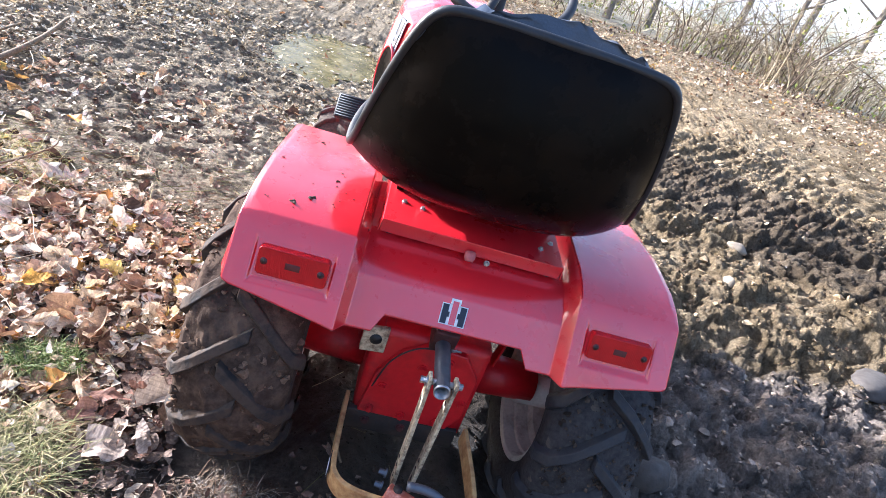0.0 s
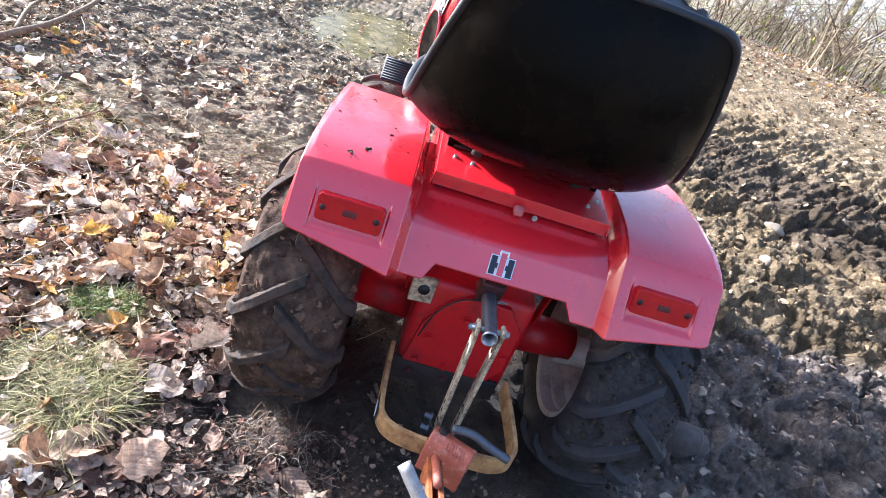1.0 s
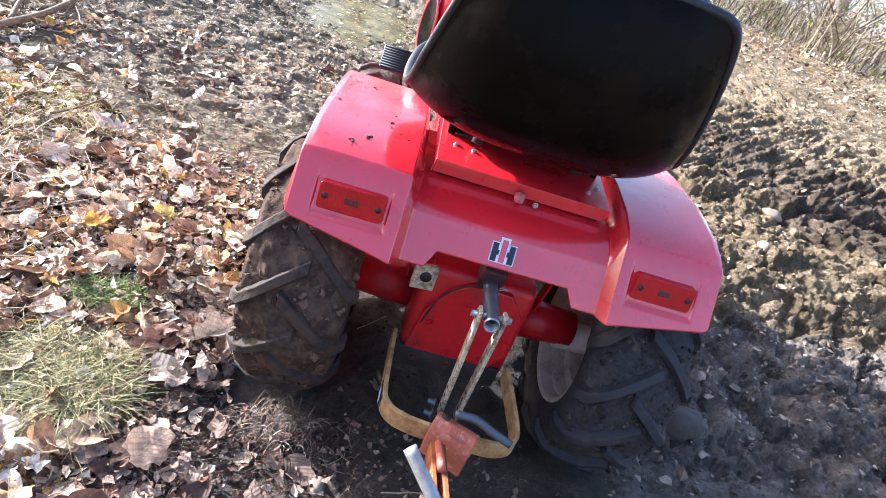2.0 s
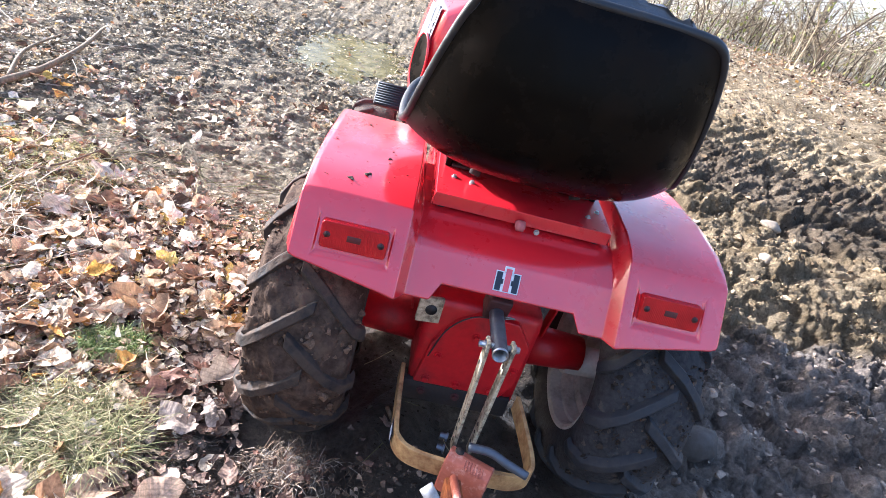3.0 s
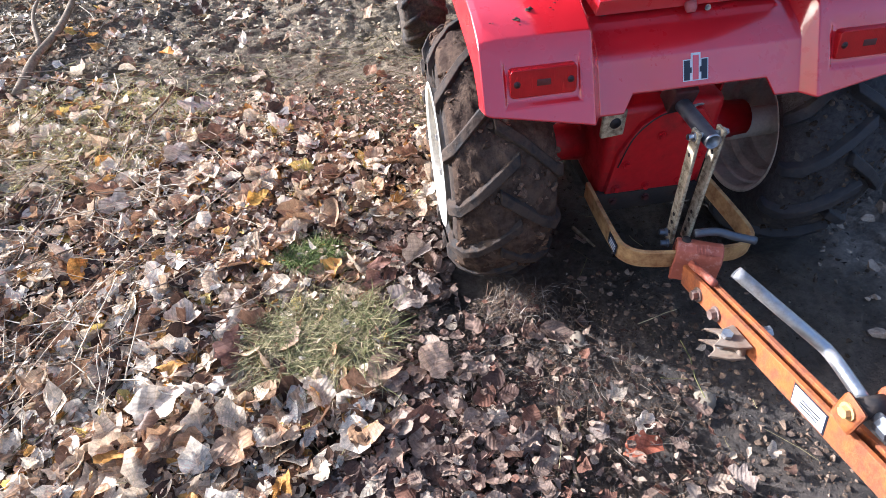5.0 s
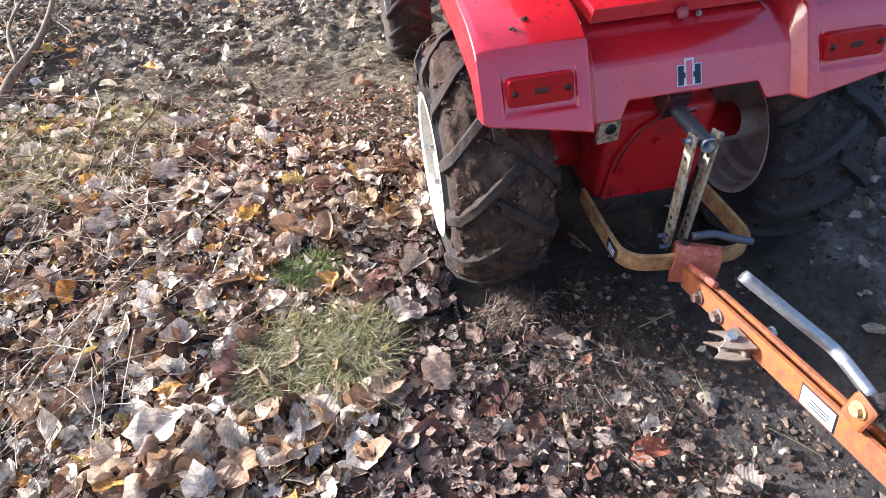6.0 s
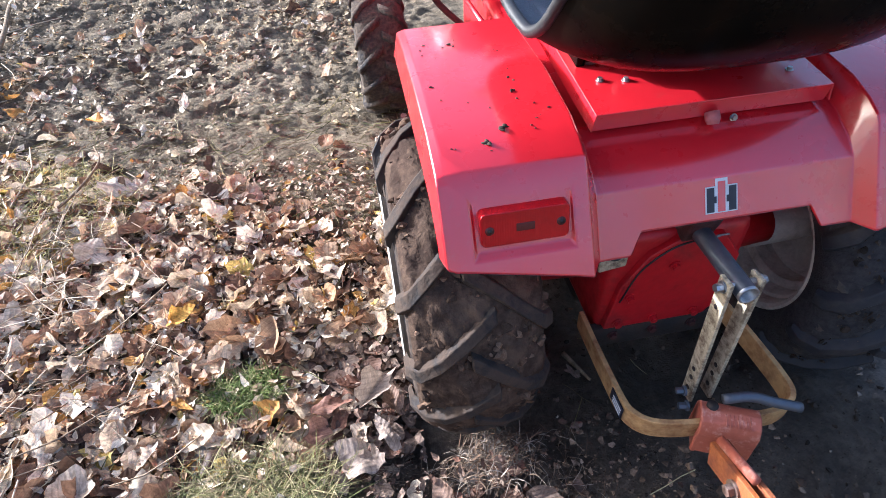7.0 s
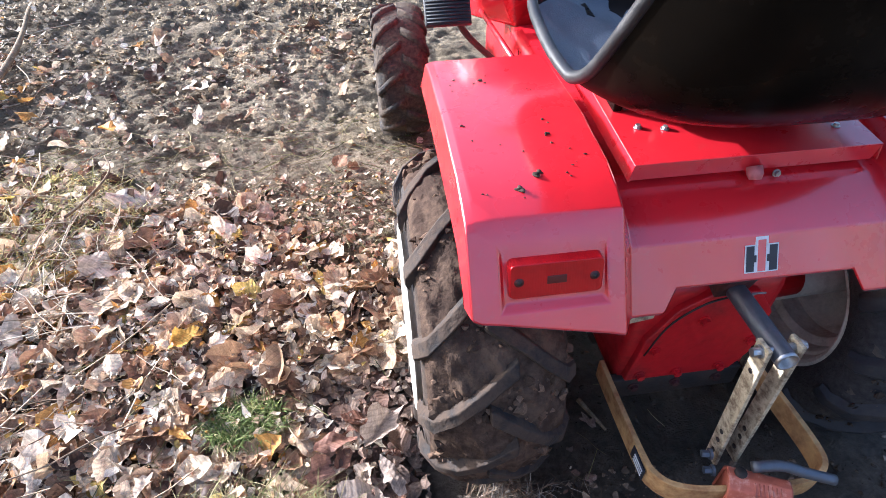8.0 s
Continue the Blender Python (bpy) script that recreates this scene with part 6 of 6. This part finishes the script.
    # a slim red rod beside the foot rest
    part("brake_rod", tube(bmesh.new(), [(-0.215, 0.52, 0.6), (-0.25, 0.86, 0.62)], 0.006, 10), RED, tractor)
    # steering wheel
    hub = Vector((-0.04, 0.70, 1.112))
    tilt = Matrix.Rotation(radians(32), 3, "X")
    ring = [hub + tilt @ Vector((0.175 * math.cos(a), 0.175 * math.sin(a), 0)) for a in (2 * math.pi * k / 40 for k in range(41))]
    wheel = part("steering_wheel", tube(bmesh.new(), ring, 0.012, 12, False), BLACK, tractor, "black plastic steering wheel")
    for a in (0.3, 2.4, 4.5):
        part("spoke", tube(bmesh.new(), [hub - tilt @ Vector((0, 0, 0.02)), hub + tilt @ Vector((0.17 * math.cos(a), 0.17 * math.sin(a), 0))], [0.013, 0.009], 10), BLACK, wheel)
    part("wheel_hub", tube(bmesh.new(), [hub - tilt @ Vector((0, 0, 0.03)), hub + tilt @ Vector((0, 0, 0.008))], [0.03, 0.036], 18), BLACK, wheel)
    part("steering_column", tube(bmesh.new(), [hub - tilt @ Vector((0, 0, 0.03)), (-0.02, 0.83, 0.84)], 0.018, 14), BLACK, wheel)
    # control lever
    lev = part("control_lever", tube(bmesh.new(), [(0.24, 0.80, 0.72), (0.20, 0.68, 1.0)], 0.006, 10), STEEL, tractor)
    part("lever_grip", tube(bmesh.new(), [(0.20, 0.68, 1.0), (0.19, 0.66, 1.068)], [0.013, 0.011], 12), BLACK, lev)


front_end()


def mud_specks():
    rng = np.random.default_rng(77)
    places = []

    def top_z(y):
        return float(np.interp(y, (0.058, 0.085, 0.13, 0.25, 0.4), (0.664, 0.676, 0.688, 0.698, 0.693)))

    for n, (x, y, s) in enumerate([(-0.319, 0.117, 0.012), (-0.344, 0.096, 0.011), (-0.285, 0.2, 0.008), (-0.36, 0.36, 0.006), (-0.35, 0.37, 0.008), (-0.39, 0.38, 0.006), (-0.40, 0.36, 0.004), (-0.395, 0.34, 0.004), (-0.345, 0.36, 0.005)] + [(rng.uniform(-0.41, -0.24), rng.uniform(0.08, 0.4), rng.uniform(0.0025, 0.0055)) for _ in range(26)]):
        for _ in range(3 if s > 0.007 else 1):
            p = np.array((x + rng.normal(0, 0.3 * s), y + rng.normal(0, 0.3 * s), top_z(y) + 0.0008))
            places.append((int(rng.integers(len(LUMPS))), np.diag((1, 1, 0.35)) @ rot(*rng.uniform(0, 6.28, 3)) * s * rng.uniform(0.6, 1), p))
    scatter("mud_crumbs", LUMPS, places, DARK_MUD, "dried dark mud crumbs on the red fender", "mud")


mud_specks()

# ---- the plough on the drawbar ----
plough = thing("plough_beam", (-0.03, -0.2, 0), "worn orange plough beam coupled to the drawbar yoke", "plough")


def plough_parts():
    a, b = Vector((-0.032, -0.195, 0.242)), Vector((-0.03, -1.02, 0.508))
    d = (b - a).normalized()
    side = Vector((1, 0, 0))
    for s in (-1, 1):
        off = s * 0.0105 * side + Vector((0, 0, -0.006))
        line = [a + off, a + off + 0.1 * (b - a), a + off + 0.5 * (b - a), b + off]
        bar = part("beam_bar", strap(bmesh.new(), line, 0.047, 0.009), ORANGE, plough, "worn orange flat beam bar")
        crease(bar, 0.0015, 1, 40)
    tip = bmesh.new()
    tube(tip, [a + Vector((0.0, 0.004, 0.02)), a + 0.08 * d + Vector((0, 0, 0.027))], 0.008, 10)
    part("worn_tip", tip, REDRUST, plough)
    # coupling: a folded box over the yoke, turned a little on its pin
    turn = Matrix.Rotation(radians(-24), 3, "Z")
    c = Vector((0.0, -0.155, 0.0))
    prof = [(0.02, 0.20), (0.02, 0.262), (0.012, 0.276), (-0.006, 0.281), (-0.024, 0.274), (-0.033, 0.258), (-0.036, 0.196)]
    rows = [[c + turn @ Vector((x, y, z)) for y, z in prof] for x in (-0.046, 0.046)]
    bm = grid(rows)
    if sum(f.normal.z * f.calc_area() for f in bm.faces) < 0:
        bmesh.ops.reverse_faces(bm, faces=bm.faces)
    blk = part("coupling", bm, REDRUST, plough, "faded red folded coupling plate")
    thick(blk, 0.007)
    crease(blk, 0.003, 2, 35)
    for x in (-0.044, 0.044):
        bm = bmesh.new()
        f = bm.faces.new([bm.verts.new(c + turn @ Vector((x, y, z))) for y, z in prof])
        r = bmesh.ops.extrude_face_region(bm, geom=[f])
        bmesh.ops.translate(bm, verts=[v for v in r["geom"] if isinstance(v, bmesh.types.BMVert)], vec=turn @ Vector((0.007 if x < 0 else -0.007, 0, -0.001)))
        bmesh.ops.recalc_face_normals(bm, faces=bm.faces)
        part("coupling_cheek", bm, REDRUST, blk)
    h = c + turn @ Vector((-0.028, 0.002, 0.279))
    part("coupling_hole", tube(bmesh.new(), [h, h + Vector((0, 0, 0.0042))], 0.009, 16), DARK, blk)
    for k in range(7):
        p = c + turn @ Vector((-0.008 + 0.006 * k, -0.008, 0.2795))
        part("weld_ridge", tube(bmesh.new(), [p, p + turn @ Vector((0.001, -0.02, -0.006))], 0.0011, 6), REDRUST, blk)
    pin = part("hitch_pin", tube(bmesh.new(), curve_points([(-0.012, -0.142, 0.297), (0.03, -0.148, 0.300), (0.065, -0.160, 0.292), (0.106, -0.174, 0.285)], 5), 0.0085, 12), BLUED, plough, "blue-grey bent hitch pin")
    for x, y, z in ((-0.05, -0.122, 0.256), (-0.046, -0.1, 0.266)):
        bolt(plough, (x, y, z), (-1, 0.2, 0), 0.006, 0.016, BLUED)
    # turn lever over the beam
    pts = [(x + 0.007, y - 0.004, z) for x, y, z in ((-0.142, -0.412, 0.512), (-0.108, -0.445, 0.4885), (-0.074, -0.478, 0.465), (-0.045, -0.506, 0.445), (-0.036, -0.52, 0.439), (-0.034, -0.545, 0.438), (-0.034, -0.595, 0.437))]
    lev = part("turn_lever", tube(bmesh.new(), curve_points(pts, 5), 0.0095, 14), STEEL, plough, "bright bent steel tube lever")
    # clevis at the foot of the lever
    for s in (-1, 1):
        bm = box(bmesh.new(), (-0.027 + s * 0.026, -0.611, 0.430), (0.007, 0.038, 0.054), None, 0.006)
        part("clevis_cheek", bm, ORANGE, plough)
        bolt(plough, (-0.027 + s * 0.03, -0.611, 0.438), (s, 0, 0), 0.0085, 0.009, TAN)
    part("clevis_barrel", tube(bmesh.new(), [(-0.049, -0.611, 0.438), (-0.005, -0.611, 0.438)], 0.015, 16), DARK, plough)
    bm = bmesh.new()
    scr = [(-0.027, -0.619, 0.438), (-0.027, -0.86, 0.483)]
    tube(bm, scr, 0.0085, 14)
    rod = part("screw_rod", bm, STEEL, plough, "threaded adjusting rod")
    for k in range(34):
        p = Vector(scr[0]).lerp(Vector(scr[1]), 0.2 + 0.023 * k)
        q = Vector(scr[0]).lerp(Vector(scr[1]), 0.2 + 0.023 * k + 0.01)
        part("thread", tube(bmesh.new(), [p, p.lerp(q, 0.5), q], [0.0085, 0.0108, 0.0085], 12, False), STEEL, rod)
    part("nut", tube(bmesh.new(), [Vector(scr[0]).lerp(Vector(scr[1]), 0.06), Vector(scr[0]).lerp(Vector(scr[1]), 0.14)], 0.014, 6), BLUED, plough, "", False)
    # clamp for the coulter: a tapered casting with two jaws and a through bolt
    cl = part("coulter_clamp", box(bmesh.new(), (-0.054, -0.405, 0.292), (0.012, 0.042, 0.038), Matrix.Rotation(-0.25, 3, "X"), 0.005), CASTING, plough, "pale weathered coulter clamp casting")
    for dz in (-0.019, 0.015):
        bm = bmesh.new()
        f = bm.faces.new([bm.verts.new((x, y, 0.292 + dz - 0.25 * (y + 0.4))) for x, y in ((-0.05, -0.434), (-0.05, -0.374), (-0.074, -0.380), (-0.104, -0.371), (-0.086, -0.392), (-0.090, -0.402), (-0.108, -0.414), (-0.075, -0.430))])
        r = bmesh.ops.extrude_face_region(bm, geom=[f])
        bmesh.ops.translate(bm, verts=[v for v in r["geom"] if isinstance(v, bmesh.types.BMVert)], vec=(0, 0, 0.007))
        bmesh.ops.recalc_face_normals(bm, faces=bm.faces)
        crease(part("clamp_jaw", bm, CASTING, cl, "", False), 0.0018, 1, 30)
    part("clamp_bolt", tube(bmesh.new(), [(-0.079, -0.40, 0.318), (-0.079, -0.40, 0.262)], 0.0055, 10), STEEL, cl)
    part("clamp_nut", tube(bmesh.new(), [(-0.079, -0.40, 0.324), (-0.079, -0.40, 0.316)], 0.010, 6), STEEL, cl, "", False)
    bolt(plough, (-0.018, -0.4, 0.305), (1, 0, 0.2), 0.01, 0.022, STEEL)
    bolt(plough, (-0.047, -0.325, 0.272), (-1, 0, 0), 0.010, 0.014, RUSTY)
    bolt(plough, (-0.047, -0.262, 0.252), (-1, 0, 0), 0.010, 0.014, RUSTY)
    # label
    def on_beam(t, up, lift, size, mat, name, lab=""):
        p = a + t * (b - a) + Vector((-0.0105 - 0.0045 - lift, 0, up - 0.005))
        return part(name, box(bmesh.new(), p, size, Matrix.Rotation(-math.atan2(d.z, -d.y), 3, "X")), mat, plough, lab, False)
    on_beam(0.447, -0.002, 0.0003, (0.0008, 0.072, 0.038), NAVY, "label_border")
    on_beam(0.447, -0.002, 0.0010, (0.0012, 0.066, 0.033), WHITE, "maker_label", "small white label with dark print bars")
    for k in range(3):
        on_beam(0.452, -0.010 + 0.006 * k, 0.0018, (0.0008, 0.04, 0.002), NAVY, "print_bar")
    # the standing leg that carries the beam to the ground, behind the walker
    leg = part("plough_leg", strap(bmesh.new(), [b + Vector((0, 0.03, 0.01)), (-0.04, -1.06, 0.25), (-0.04, -1.02, -0.02)], 0.05, 0.012, (0, 1, 0)), ORANGE, plough)


plough_parts()
